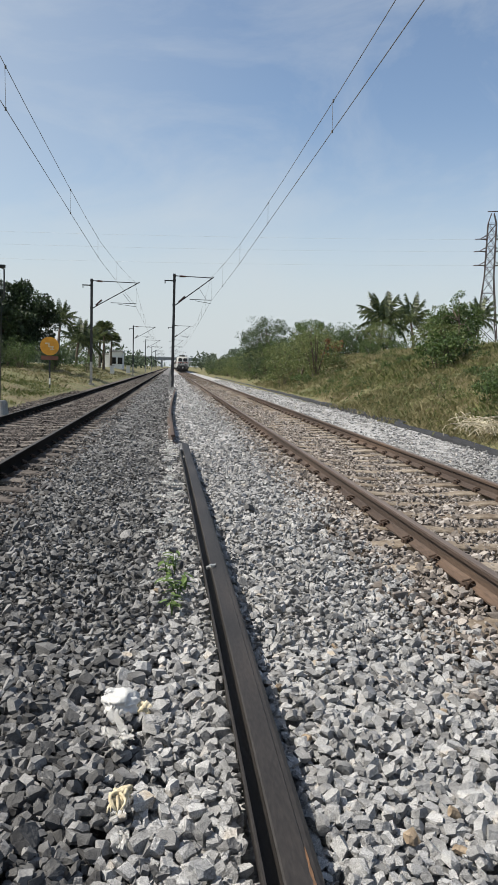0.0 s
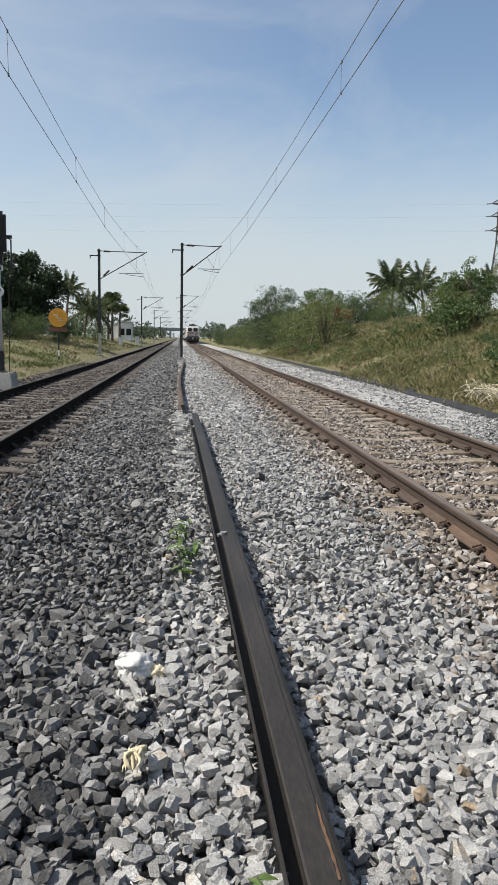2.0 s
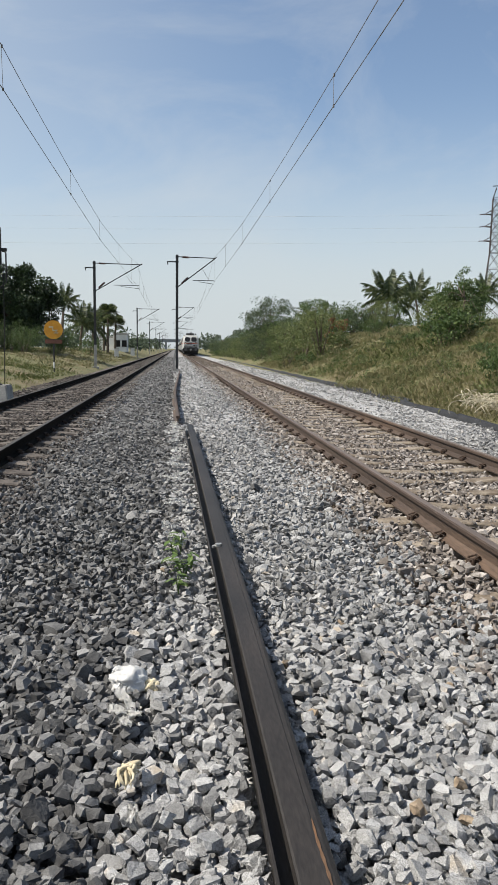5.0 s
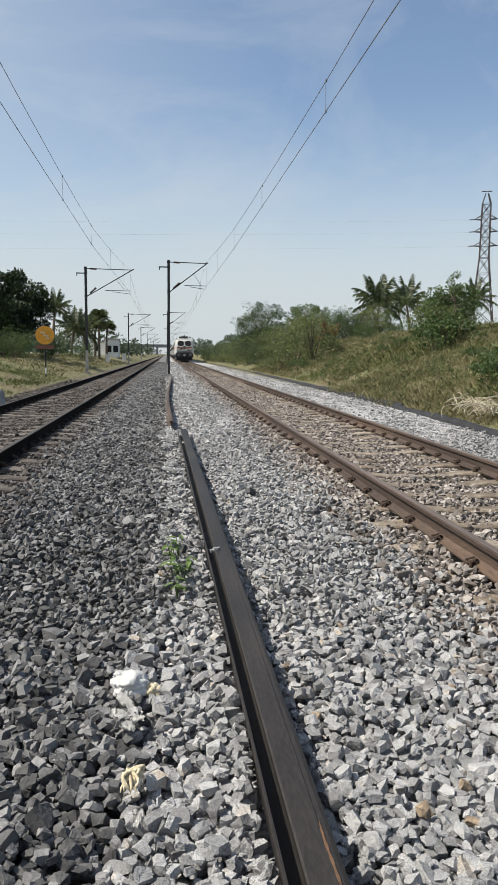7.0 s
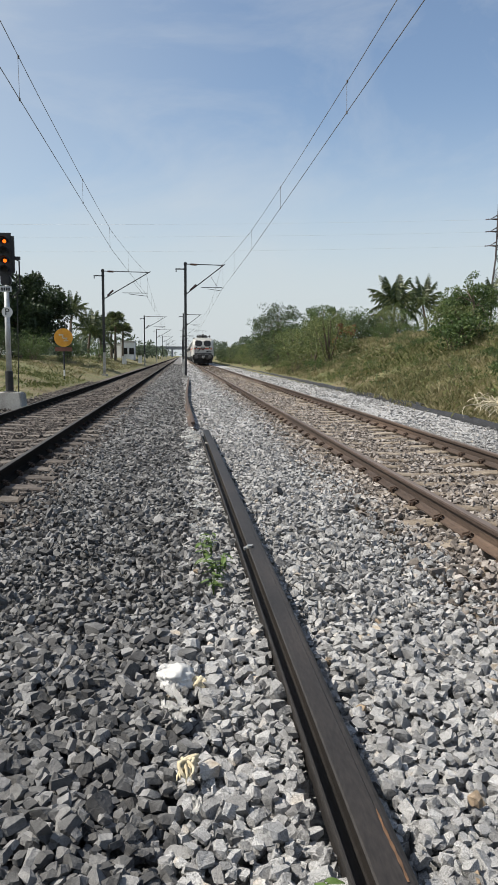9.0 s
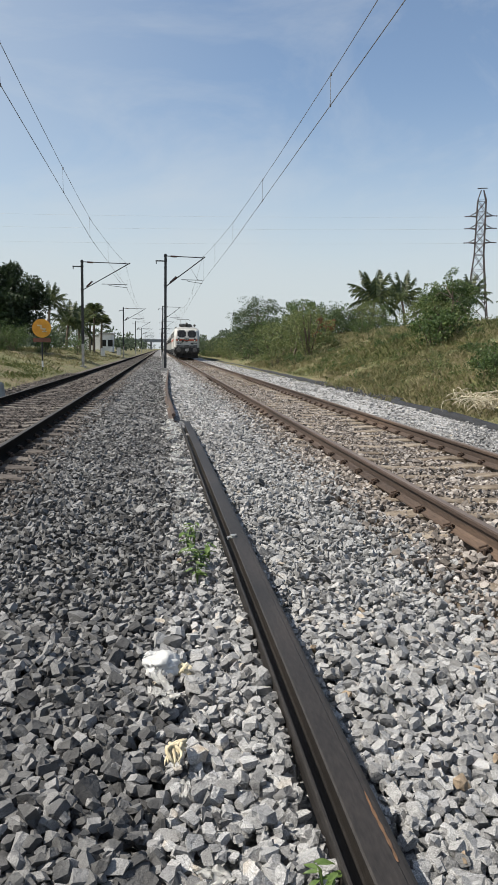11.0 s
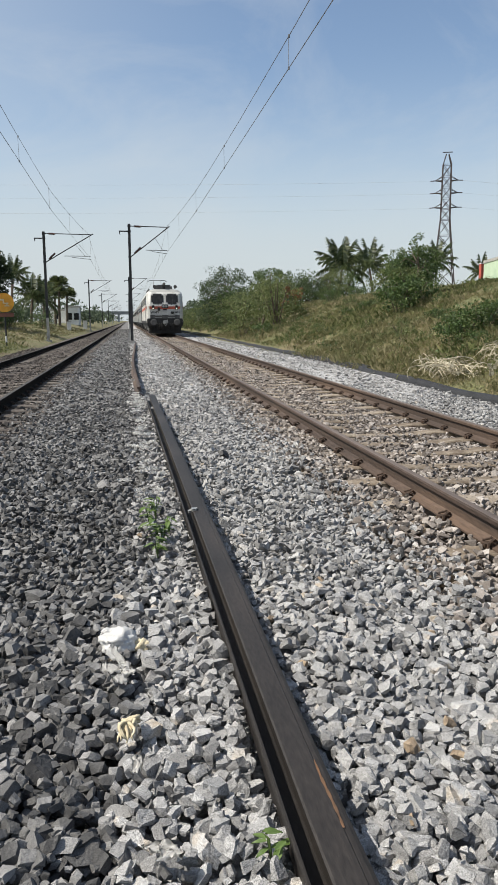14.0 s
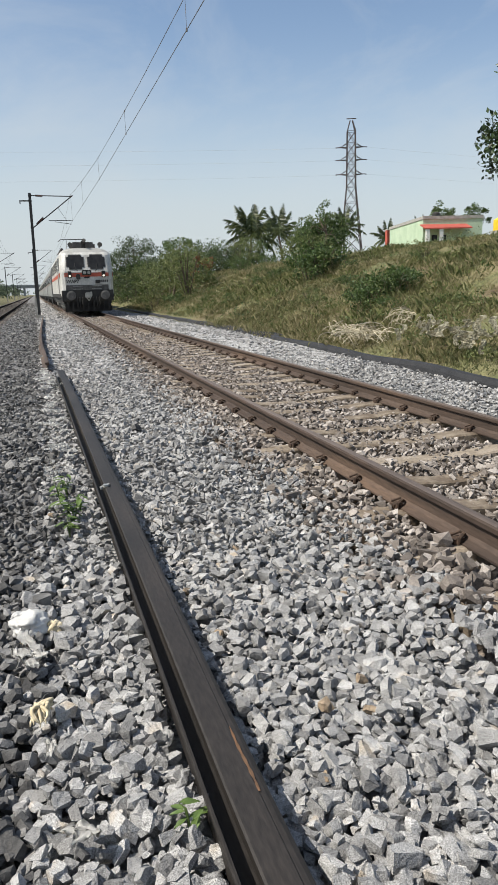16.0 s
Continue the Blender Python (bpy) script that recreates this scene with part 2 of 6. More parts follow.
BARK = surf("grey-brown bark", [(0.3, (0.06, 0.045, 0.032)), (0.7, (0.16, 0.13, 0.10))], scale=6, rough=0.95, stretch=(1, 1, 0.25), bump=0.02, bump_scale=12)
WEED = surf("bright weed green", [(0.3, (0.075, 0.13, 0.03)), (0.7, (0.16, 0.23, 0.065))], scale=20, rough=0.5, trans=0.3)
HIGH_WIRE = surf("grey aluminium conductor", [(0.3, (0.42, 0.44, 0.46)), (0.7, (0.5, 0.52, 0.54))], rough=0.6)
PLASTIC = surf("crumpled white plastic", [(0.3, (0.54, 0.53, 0.51)), (0.7, (0.72, 0.715, 0.70))], scale=8, rough=0.4, bump=0.01, bump_scale=25, trans=0.2)
RAG = surf("pale yellow cloth", [(0.3, (0.46, 0.38, 0.24)), (0.7, (0.64, 0.56, 0.4))], scale=12, rough=0.9, grain=0.2)
WHITE_PAINT = surf("dusty white loco paint", [(0.25, (0.26, 0.25, 0.235)), (0.48, (0.47, 0.465, 0.44)), (0.8, (0.6, 0.595, 0.57))], scale=1.8, rough=0.45, stretch=(1, 1, 0.35), grain=0.14, grain_scale=20)
GREY_PAINT = surf("grimy grey paint", [(0.3, (0.22, 0.22, 0.21)), (0.7, (0.38, 0.38, 0.36))], scale=1.5, rough=0.6, grain=0.15, grain_scale=18)
RED_PAINT = surf("dull red paint", [(0.3, (0.34, 0.06, 0.035)), (0.7, (0.48, 0.10, 0.055))], scale=3, rough=0.5, grain=0.1)
GREEN_PAINT = surf("small green paint band", [(0.3, (0.04, 0.2, 0.09)), (0.7, (0.06, 0.26, 0.12))], rough=0.5)
DARK_GREY = surf("dusty dark grey steel", [(0.3, (0.06, 0.058, 0.055)), (0.7, (0.12, 0.115, 0.11))], scale=4, rough=0.7, grain=0.25, grain_scale=25)
BLACK_PAINT = surf("sooty black underframe", [(0.3, (0.012, 0.012, 0.012)), (0.7, (0.035, 0.033, 0.03))], scale=3, rough=0.7, grain=0.2)
COACH_PAINT = surf("faded grey coach paint", [(0.3, (0.17, 0.18, 0.175)), (0.7, (0.27, 0.28, 0.27))], scale=1, rough=0.5, stretch=(1, 1, 0.3), grain=0.12, grain_scale=12)
COACH_RED = surf("faded red coach paint", [(0.3, (0.15, 0.11, 0.10)), (0.7, (0.21, 0.16, 0.145))], scale=1, rough=0.5, grain=0.12)
GLASS_DARK = surf("dark cab glass", [(0.3, (0.014, 0.014, 0.015)), (0.7, (0.028, 0.028, 0.028))], rough=0.2, spec=0.25)
RUBBER = surf("black rubber", [(0.3, (0.012, 0.012, 0.012)), (0.7, (0.03, 0.03, 0.03))], rough=0.7)
STEEL = surf("worn bare steel", [(0.3, (0.25, 0.25, 0.24)), (0.7, (0.45, 0.45, 0.43))], rough=0.4, metal=0.6)
LAMP_GLASS = glow("lit marker lamp lens", (1.0, 0.93, 0.8), 0.6)
AMBER = glow("lit amber signal lens", (1.0, 0.14, 0.01), 1.6)
SIGNAL_BLACK = surf("matt black signal paint", [(0.3, (0.01, 0.01, 0.011)), (0.7, (0.025, 0.025, 0.027))], rough=0.6, grain=0.2)
SILVER_POST = surf("silver-painted post", [(0.3, (0.38, 0.39, 0.40)), (0.7, (0.55, 0.56, 0.57))], scale=4, rough=0.5, metal=0.2, grain=0.15, grain_scale=30)
SIGN_YELLOW = surf("orange-yellow sign paint", [(0.3, (0.62, 0.26, 0.02)), (0.7, (0.75, 0.36, 0.03))], scale=5, rough=0.5, grain=0.1)
SIGN_PALE = surf("pale worn sign paint", [(0.3, (0.62, 0.5, 0.3)), (0.7, (0.72, 0.62, 0.42))], rough=0.6)
SIGN_RED = surf("faded red-brown sign plate", [(0.3, (0.14, 0.055, 0.04)), (0.7, (0.22, 0.09, 0.06))], rough=0.7)
WALL_GREEN = surf("pale green wall paint", [(0.3, (0.36, 0.47, 0.33)), (0.7, (0.47, 0.57, 0.42))], scale=0.8, rough=0.85, grain=0.08, grain_scale=8)
WALL_WHITE = surf("whitewashed wall", [(0.3, (0.55, 0.55, 0.54)), (0.7, (0.72, 0.72, 0.70))], scale=0.8, rough=0.85, grain=0.08, grain_scale=8)
ROOF_RED = surf("red-painted eave", [(0.3, (0.34, 0.065, 0.045)), (0.7, (0.44, 0.10, 0.07))], scale=1.5, rough=0.7)
TANK_YELLOW = surf("yellow water tank", [(0.3, (0.70, 0.45, 0.02)), (0.7, (0.80, 0.55, 0.04))], rough=0.4)
# Concrete lightened towards blue-grey, so the bridge's haze is painted on.
BRIDGE_GREY = surf("hazy grey bridge concrete", [(0.3, (0.19, 0.21, 0.23)), (0.7, (0.24, 0.26, 0.28))], scale=0.3, rough=0.9)


# ---- building helpers ----
def part(name, bm, material, parent=None, label="", smooth=False):
    """Link a bmesh (or a ready mesh) as one object under a thing or a part."""
    if isinstance(bm, bmesh.types.BMesh):
        me = bpy.data.meshes.new(name)
        bm.normal_update()
        bm.to_mesh(me)
        bm.free()
    else:
        me = bm
    if smooth:
        me.polygons.foreach_set("use_smooth", [True] * len(me.polygons))
    if not me.materials:
        me.materials.append(material)
    ob = new(name, me)
    if parent:
        ob.parent = parent
    return tagged(ob, label)


def thing(name, m, label, category, group="", kind=""):
    ob = new(name)
    ob.empty_display_size = 0.2
    ob.matrix_basis = m
    return tagged(ob, label, category, group, kind)


def box(bm, x0, x1, y0, y1, z0, z1, bevel=0.0):
    vs = [bm.verts.new(p) for p in ((x0, y0, z0), (x1, y0, z0), (x1, y1, z0), (x0, y1, z0), (x0, y0, z1), (x1, y0, z1), (x1, y1, z1), (x0, y1, z1))]
    fs = [bm.faces.new([vs[i] for i in f]) for f in ((3, 2, 1, 0), (4, 5, 6, 7), (0, 1, 5, 4), (1, 2, 6, 5), (2, 3, 7, 6), (3, 0, 4, 7))]
    if bevel:
        bmesh.ops.bevel(bm, geom=list({e for f in fs for e in f.edges}), offset=bevel, segments=2, affect="EDGES")
    return bm


def tube(bm, points, radii, sides=8, caps=True):
    """A tapered tube along points."""
    points = [Vector(p) for p in points]
    if not hasattr(radii, "__len__"):
        radii = [radii] * len(points)
    rings = []
    ref = None
    for i, p in enumerate(points):
        d = (points[min(i + 1, len(points) - 1)] - points[max(i - 1, 0)]).normalized()
        if ref is None:
            ref = Vector((0, 0, 1)) if abs(d.z) < 0.9 else Vector((1, 0, 0))
        u = (ref - d * ref.dot(d)).normalized()
        v = d.cross(u)
        ref = u
        rings.append([bm.verts.new(p + (u * math.cos(a) + v * math.sin(a)) * radii[i]) for a in [2 * math.pi * k / sides for k in range(sides)]])
    for a, b in zip(rings, rings[1:]):
        for k in range(sides):
            bm.faces.new((a[k], a[(k + 1) % sides], b[(k + 1) % sides], b[k]))
    if caps:
        bm.faces.new(rings[0][::-1])
        bm.faces.new(rings[-1])
    return bm


def disc(bm, centre, axis, radius, depth, sides=20):
    c, a = Vector(centre), Vector(axis).normalized()
    return tube(bm, [c - a * depth / 2, c + a * depth / 2], radius, sides)


def sweep(bm, profile, path):
    """A closed (x, z) profile carried along a path of (x, y, z) that runs mostly along y."""
    rings = [[bm.verts.new((px + x, py, pz + z)) for x, z in profile] for px, py, pz in path]
    k = len(profile)
    for a, b in zip(rings, rings[1:]):
        for i in range(k):
            bm.faces.new((a[i], a[(i + 1) % k], b[(i + 1) % k], b[i]))
    bm.faces.new(rings[0])
    bm.faces.new(rings[-1][::-1])
    bmesh.ops.recalc_face_normals(bm, faces=bm.faces)
    return bm


def joined(name, verts, faces):
    """A mesh from numpy arrays; every face has the same number of corners."""
    me = bpy.data.meshes.new(name)
    verts, faces = np.asarray(verts, np.float32), np.asarray(faces, np.int32)
    k = faces.shape[1]
    me.vertices.add(len(verts))
    me.vertices.foreach_set("co", verts.ravel())
    me.loops.add(faces.size)
    me.loops.foreach_set("vertex_index", faces.ravel())
    me.polygons.add(len(faces))
    me.polygons.foreach_set("loop_start", np.arange(0, faces.size, k, dtype=np.int32))
    me.polygons.foreach_set("use_smooth", np.zeros(len(faces), bool))
    me.update(calc_edges=True)
    return me


rng = np.random.default_rng(7)


# ---- ground ----
def smooth(a, b, v):
    v = np.clip((v - a) / (b - a), 0, 1)
    return v * v * (3 - 2 * v)


def height(x, y):
    """The ground's height: flat formation, low bank on one side, high bank on the other."""
    x, y = np.asarray(x, float), np.asarray(y, float)
    right = np.interp(x, [6.2, 6.6, 7.6, 9.5, 12.0, 14.5, 16.5, 20, 60, 400], [-0.3, 0.02, 0.32, 1.0, 2.0, 2.75, 3.0, 3.08, 3.3, 6])
    right = right * (1 - 0.55 * smooth(60, 150, y))
    left = np.interp(-x, [4.7, 5.2, 6.0, 7.5, 10, 20, 60, 400], [-0.3, 0.0, 0.2, 0.5, 0.95, 1.15, 1.3, 1.5])
    h = np.where(x > 6.2, right, np.where(x < -4.7, left, -0.3))
    bump = 0.10 * np.sin(x * 1.7 + y * 0.6) * np.sin(y * 0.9 - x * 0.4) + 0.07 * np.sin(x * 3.1 - y * 2.3) * np.sin(y * 1.9)
    out = np.clip(np.maximum(x - 6.8, -5.6 - x) / 1.5, 0, 1)
    return h + bump * out


def axis(near, far, step, growth):
    v, out = near, [near]
    while v < far:
        v += step
        step *= growth
        out.append(v)
    return out


def make_ground():
    xs = [-v for v in axis(4.7, 1800, 0.25, 1.13)][::-1] + [-4.6, 6.1] + axis(6.2, 1800, 0.25, 1.10)
    ys = [-v for v in axis(2, 300, 1.5, 1.4)][::-1] + axis(-1, 60, 0.5, 1.0) + axis(61, 3000, 1.2, 1.12)
    gx, gy = np.meshgrid(xs, ys)
    verts = np.stack([gx, gy, height(gx, gy)], -1).reshape(-1, 3)
    w = len(xs)
    idx = np.arange(len(ys) * w).reshape(len(ys), w)
    faces = np.stack([idx[:-1, :-1], idx[:-1, 1:], idx[1:, 1:], idx[1:, :-1]], -1).reshape(-1, 4)
    g = part("ground", joined("ground", verts, faces), EARTH, smooth=True)
    tagged(g, "dry earth with sparse grass beside the railway", "ground", kind="structure")


make_ground()


def bed_height(x, y):
    return 0.018 * np.sin(x * 5.1 + y * 2.3) * np.sin(y * 3.7 - x) + 0.012 * np.sin(x * 11 + y * 7)


def strip(name, x0, x1, y0, y1, z, material, label, sub=6, xa=0.0):
    ys = np.array(axis(y0, y1, 0.25, 1.03))
    ts = np.linspace(0, 1, sub + 1)
    gx = x0 + (x1 - x0) * ts[None, :] + xa * np.sin(ys * 0.5)[:, None]
    gy = np.repeat(ys[:, None], sub + 1, 1)
    gz = z - 0.05 + bed_height(gx, gy) + 0.095 * smooth(6, 15, gy)
    edge = np.zeros(sub + 1)
    edge[0] = edge[-1] = -0.12
    gz = gz + edge[None, :]
    idx = np.arange(len(ys) * (sub + 1)).reshape(len(ys), sub + 1)
    faces = np.stack([idx[:-1, :-1], idx[:-1, 1:], idx[1:, 1:], idx[1:, :-1]], -1).reshape(-1, 4)
    ob = part(name, joined(name, np.stack([gx, gy, gz], -1).reshape(-1, 3), faces), material, smooth=True)
    return tagged(ob, label, "ballast", kind="structure")


BED_MAIN = strip("ballast_median", -0.25, 1.75, -6, 900, -0.055, BED_NEW, "pale grey crushed stone ballast between the tracks", 10)
BED_DARK = strip("ballast_left_shoulder", -2.0, -0.05, -6, 900, -0.058, BED_OLD, "dark grey old crushed stone ballast shoulder", 10)
BED_L = strip("ballast_left_track", -5.2, -1.7, -6, 900, -0.068, BED_SOOT, "oily brown ballast under the left-hand track", 12)
BED_R = strip("ballast_right_track", 1.5, 4.45, -6, 900, -0.068, BED_RUST, "rust-dusted ballast under the right-hand track", 12)
BED_FAR = strip("ballast_right_shoulder", 4.2, 6.5, -6, 900, -0.045, BED_NEW, "pale grey crushed stone shoulder beside the black lining", 8)


# ---- stones ----
def stone_templates(count, seed, points):
    """Rough convex chips: the hull of a few points on a rounded box."""
    r = np.random.default_rng(seed)
    out = []
    for _ in range(count):
        bm = bmesh.new()
        pts = r.normal(size=(points, 3))
        pts /= (np.abs(pts) ** 3.2).sum(1)[:, None] ** (1 / 3.2) * r.uniform(1.0, 1.2, (points, 1))
        pts *= np.array([r.uniform(0.95, 1.3), r.uniform(0.75, 1.0), r.uniform(0.55, 0.85)]) * 0.5
        for p in pts:
            bm.verts.new(p)
        bmesh.ops.convex_hull(bm, input=bm.verts)
        bmesh.ops.delete(bm, geom=[v for v in bm.verts if not v.link_faces], context="VERTS")
        out.append(arrays(bm))
    return out


def broken_stones(count, seed, cuts):
    """Crushed granite: a block split along random planes, with flat broken faces and blunt corners."""
    r = np.random.default_rng(seed)
    out = []
    for _ in range(count):
        bm = bmesh.new()
        bmesh.ops.create_cube(bm, size=1.0)
        dims = Vector((r.uniform(1.05, 1.6), r.uniform(0.75, 1.05), r.uniform(0.5, 0.8)))
        for v in bm.verts:
            v.co = Vector((v.co.x * dims.x, v.co.y * dims.y, v.co.z * dims.z)) + Vector(r.uniform(-0.2, 0.2, 3))
        for _c in range(cuts):
            n = Vector(r.normal(size=3)).normalized()
            d = max(v.co.dot(n) for v in bm.verts) * r.uniform(0.58, 0.86)
            bmesh.ops.bisect_plane(bm, geom=bm.verts[:] + bm.edges[:] + bm.faces[:], plane_co=n * d, plane_no=n, clear_outer=True)
            bmesh.ops.holes_fill(bm, edges=[e for e in bm.edges if e.is_boundary])
        for v in bm.verts:
            v.co = v.co * 0.74 + Vector(r.uniform(-0.012, 0.012, 3))
        out.append(arrays(bm))
    return out


def arrays(bm):
    bmesh.ops.recalc_face_normals(bm, faces=bm.faces)
    bmesh.ops.triangulate(bm, faces=bm.faces)
    bm.verts.ensure_lookup_table()
    bm.verts.index_update()
    pair = (np.array([v.co[:] for v in bm.verts]), np.array([[v.index for v in f.verts] for f in bm.faces]))
    bm.free()
    return pair


BROKEN = broken_stones(34, 3, 7)
MIDDLING = stone_templates(26, 5, 10)
COARSE = stone_templates(20, 4, 7)


def lying(n, tilt):
    """n rotations of stones that lie on a broad face, with any heading."""
    a, b, c = rng.uniform(0, 6.283, n), rng.normal(0, tilt, n), rng.uniform(0, 6.283, n)

    def about(axis_no, t):
        m = np.zeros((n, 3, 3))
        i, j = [(1, 2), (2, 0), (0, 1)][axis_no]
        m[:, axis_no, axis_no] = 1
        m[:, i, i] = m[:, j, j] = np.cos(t)
        m[:, i, j], m[:, j, i] = -np.sin(t), np.sin(t)
        return m
    return about(2, c) @ about(0, b) @ about(2, a)


def scatter(name, spans, material, label, parent, keep=None):
    """Many loose stones in one mesh, packed evenly. spans: x0, x1, y0, y1, stones per square metre, size."""
    pos, size = [], []
    for x0, x1, y0, y1, density, s in spans:
        cell = density ** -0.5
        nx, ny = max(1, round((x1 - x0) / cell)), max(1, round((y1 - y0) / cell))
        gx, gy = np.meshgrid(np.arange(nx), np.arange(ny))
        p = np.stack([gx.ravel(), gy.ravel()], -1) + rng.uniform(-0.05, 1.05, (nx * ny, 2))
        p = p * np.array([(x1 - x0) / nx, (y1 - y0) / ny]) + np.array([x0, y0])
        if keep is not None:
            p = p[keep(p[:, 0], p[:, 1])]
        pos.append(p)
        size.append(s * rng.lognormal(0, 0.26, len(p)))
    pos, size = np.concatenate(pos), np.concatenate(size)
    n = len(pos)
    shapes = BROKEN + MIDDLING + COARSE
    far = np.hypot(pos[:, 0], pos[:, 1])
    near, mid = (far < 3.8) & (pos[:, 1] > 1.0), far < 9
    deep = smooth(11, 4, far)
    z = bed_height(pos[:, 0], pos[:, 1]) + np.where((pos[:, 0] > 1.5) & (pos[:, 0] < 2.05), 0.03, 0) + size * (rng.uniform(-0.5, 0.1, n) + deep * rng.uniform(-0.8, 0.4, n))
    rot = lying(n, 0.26 + 0.55 * deep)
    nb, nm = len(BROKEN), len(BROKEN) + len(MIDDLING)
    kind = np.where(near, rng.integers(0, nb, n), np.where(mid, rng.integers(nb, nm, n), rng.integers(nm, len(shapes), n)))
    vs, fs, base = [], [], 0
    for k, (tv, tf) in enumerate(shapes):
        sel = np.nonzero(kind == k)[0]
        if not len(sel):
            continue
        v = np.einsum("nij,vj->nvi", rot[sel], tv) * size[sel][:, None, None]
        v += np.stack([pos[sel, 0], pos[sel, 1], z[sel]], -1)[:, None, :]
        f = tf[None] + (np.arange(len(sel)) * len(tv))[:, None, None] + base
        vs.append(v.reshape(-1, 3))
        fs.append(f.reshape(-1, 3))
        base += len(sel) * len(tv)
    ob = part(name, joined(name, np.concatenate(vs), np.concatenate(fs)), material, parent, label)
    ob["kind"] = "stuff"
    return ob


def boundary(y):
    """Where the old dark stone gives way to the new pale stone."""
    return np.interp(y, [0, 2.2, 4.7, 9.7, 20, 60], [-0.2, -0.16, -0.07, 0.0, -0.02, -0.05]) + 0.05 * np.sin(y * 3.1) + 0.04 * np.sin(y * 7.7)


def off_rail(x, y):
    return (x < 0.268 - (y - 1.6) * 0.0098) | (x > 0.462 - (y - 1.6) * 0.0098) | (y > 12.9)


def ragged(x, lo, hi):
    """Thins the stones out towards an edge so that two kinds mingle."""
    return rng.uniform(0, 1, len(x)) < np.clip((x - lo) / (hi - lo), 0, 1)


def make_stones():
    scatter("loose_stones", [(-0.5, 1.75, -1.5, 1.1, 380, 0.066), (-0.5, 1.75, 1.1, 4, 1120, 0.047), (-0.5, 1.75, 4, 5.5, 820, 0.052), (-0.5, 1.75, 5.5, 12, 620, 0.057), (-0.4, 1.8, 12, 26, 330, 0.064), (-0.4, 1.8, 26, 44, 95, 0.085), (-0.4, 1.8, 44, 75, 36, 0.1), (-0.4, 1.8, 75, 130, 12, 0.15)],
            STONE_NEW, "pale grey angular stones", BED_MAIN,
            lambda x, y: (x > boundary(y) + rng.normal(0, 0.07, len(x))) & off_rail(x, y) & ~ragged(x, 1.35, 1.95))
    scatter("loose_stones", [(-2.0, 0.2, -1.5, 1.1, 350, 0.066), (-1.7, 0.2, 1.1, 4, 1120, 0.047), (-1.7, 0.2, 4, 5.5, 820, 0.052), (-2.0, 0.2, 5.5, 12, 620, 0.057), (-2.0, 0.2, 12, 26, 310, 0.064), (-2.0, 0.2, 26, 44, 95, 0.085), (-2.0, 0.2, 44, 75, 36, 0.1), (-2.0, 0.2, 75, 130, 12, 0.15)],
            STONE_OLD, "dark grey angular stones", BED_DARK,
            lambda x, y: (x < boundary(y) + rng.normal(0, 0.07, len(x))) & ~((x < -1.55) & ragged(-x, 1.45, 1.9)))
    scatter("loose_stones", [(1.3, 2.0, 2.6, 12, 750, 0.055), (1.3, 2.0, 12, 26, 350, 0.06), (2.2, 3.78, 3, 14, 560, 0.055), (2.2, 3.78, 14, 28, 320, 0.062), (2.2, 3.78, 28, 50, 90, 0.08), (2.2, 3.78, 50, 90, 22, 0.12), (1.3, 2.0, 26, 60, 100, 0.09)],
            STONE_RUST, "brown-dusted angular stones", BED_R,
            lambda x, y: ((x > 2.1) | ragged(x, 1.3, 1.8)) & ((x < 2.1) | (np.abs((y / 0.66) % 1 - 0.5) < 0.36) | (rng.uniform(0, 1, len(x)) < 0.55)))
    scatter("loose_stones", [(4.0, 6.1, 6.5, 16, 430, 0.06), (4.0, 6.4, 16, 32, 190, 0.07), (4.0, 6.4, 32, 50, 60, 0.09), (4.0, 6.4, 50, 90, 20, 0.12)],
            STONE_NEW, "pale grey angular stones", BED_FAR)
    scatter("loose_stones", [(-3.8, -2.2, 8, 16, 420, 0.055), (-3.8, -2.2, 16, 30, 300, 0.06), (-3.8, -2.2, 30, 60, 60, 0.09), (-2.0, -1.4, 6, 16, 420, 0.055), (-2.0, -1.4, 16, 30, 200, 0.06), (-5.2, -4.1, 12, 40, 130, 0.07)],
            STONE_SOOT, "oily brown angular stones", BED_L,
            lambda x, y: (x < -4) | (np.abs((y / 0.66) % 1 - 0.5) < 0.38) | (rng.uniform(0, 1, len(x)) < 0.22))


make_stones()


# ---- tracks ----
RAIL_PROFILE = [(-0.075, 0), (0.075, 0), (0.075, 0.012), (0.03, 0.026), (0.0095, 0.045), (0.0095, 0.118), (0.034, 0.132), (0.036, 0.158),
                (0.028, 0.169), (0.0, 0.172), (-0.028, 0.169), (-0.036, 0.158), (-0.034, 0.132), (-0.0095, 0.118), (-0.0095, 0.045), (-0.03, 0.026), (-0.075, 0.012)]
PITCH = 0.66


def clip_mesh():
    bm = bmesh.new()
    tube(bm, [(-0.115, -0.045, -0.01), (-0.11, -0.045, 0.04), (-0.06, -0.02, 0.062), (-0.035, 0.0, 0.04), (-0.06, 0.022, 0.062), (-0.11, 0.045, 0.04), (-0.115, 0.045, -0.01)], 0.014, 5)
    box(bm, -0.14, -0.06, -0.035, 0.035, -0.02, 0.03)
    me = bpy.data.meshes.new("clip")
    bm.to_mesh(me)
    bm.free()
    me.materials.append(CLIP)
    return me


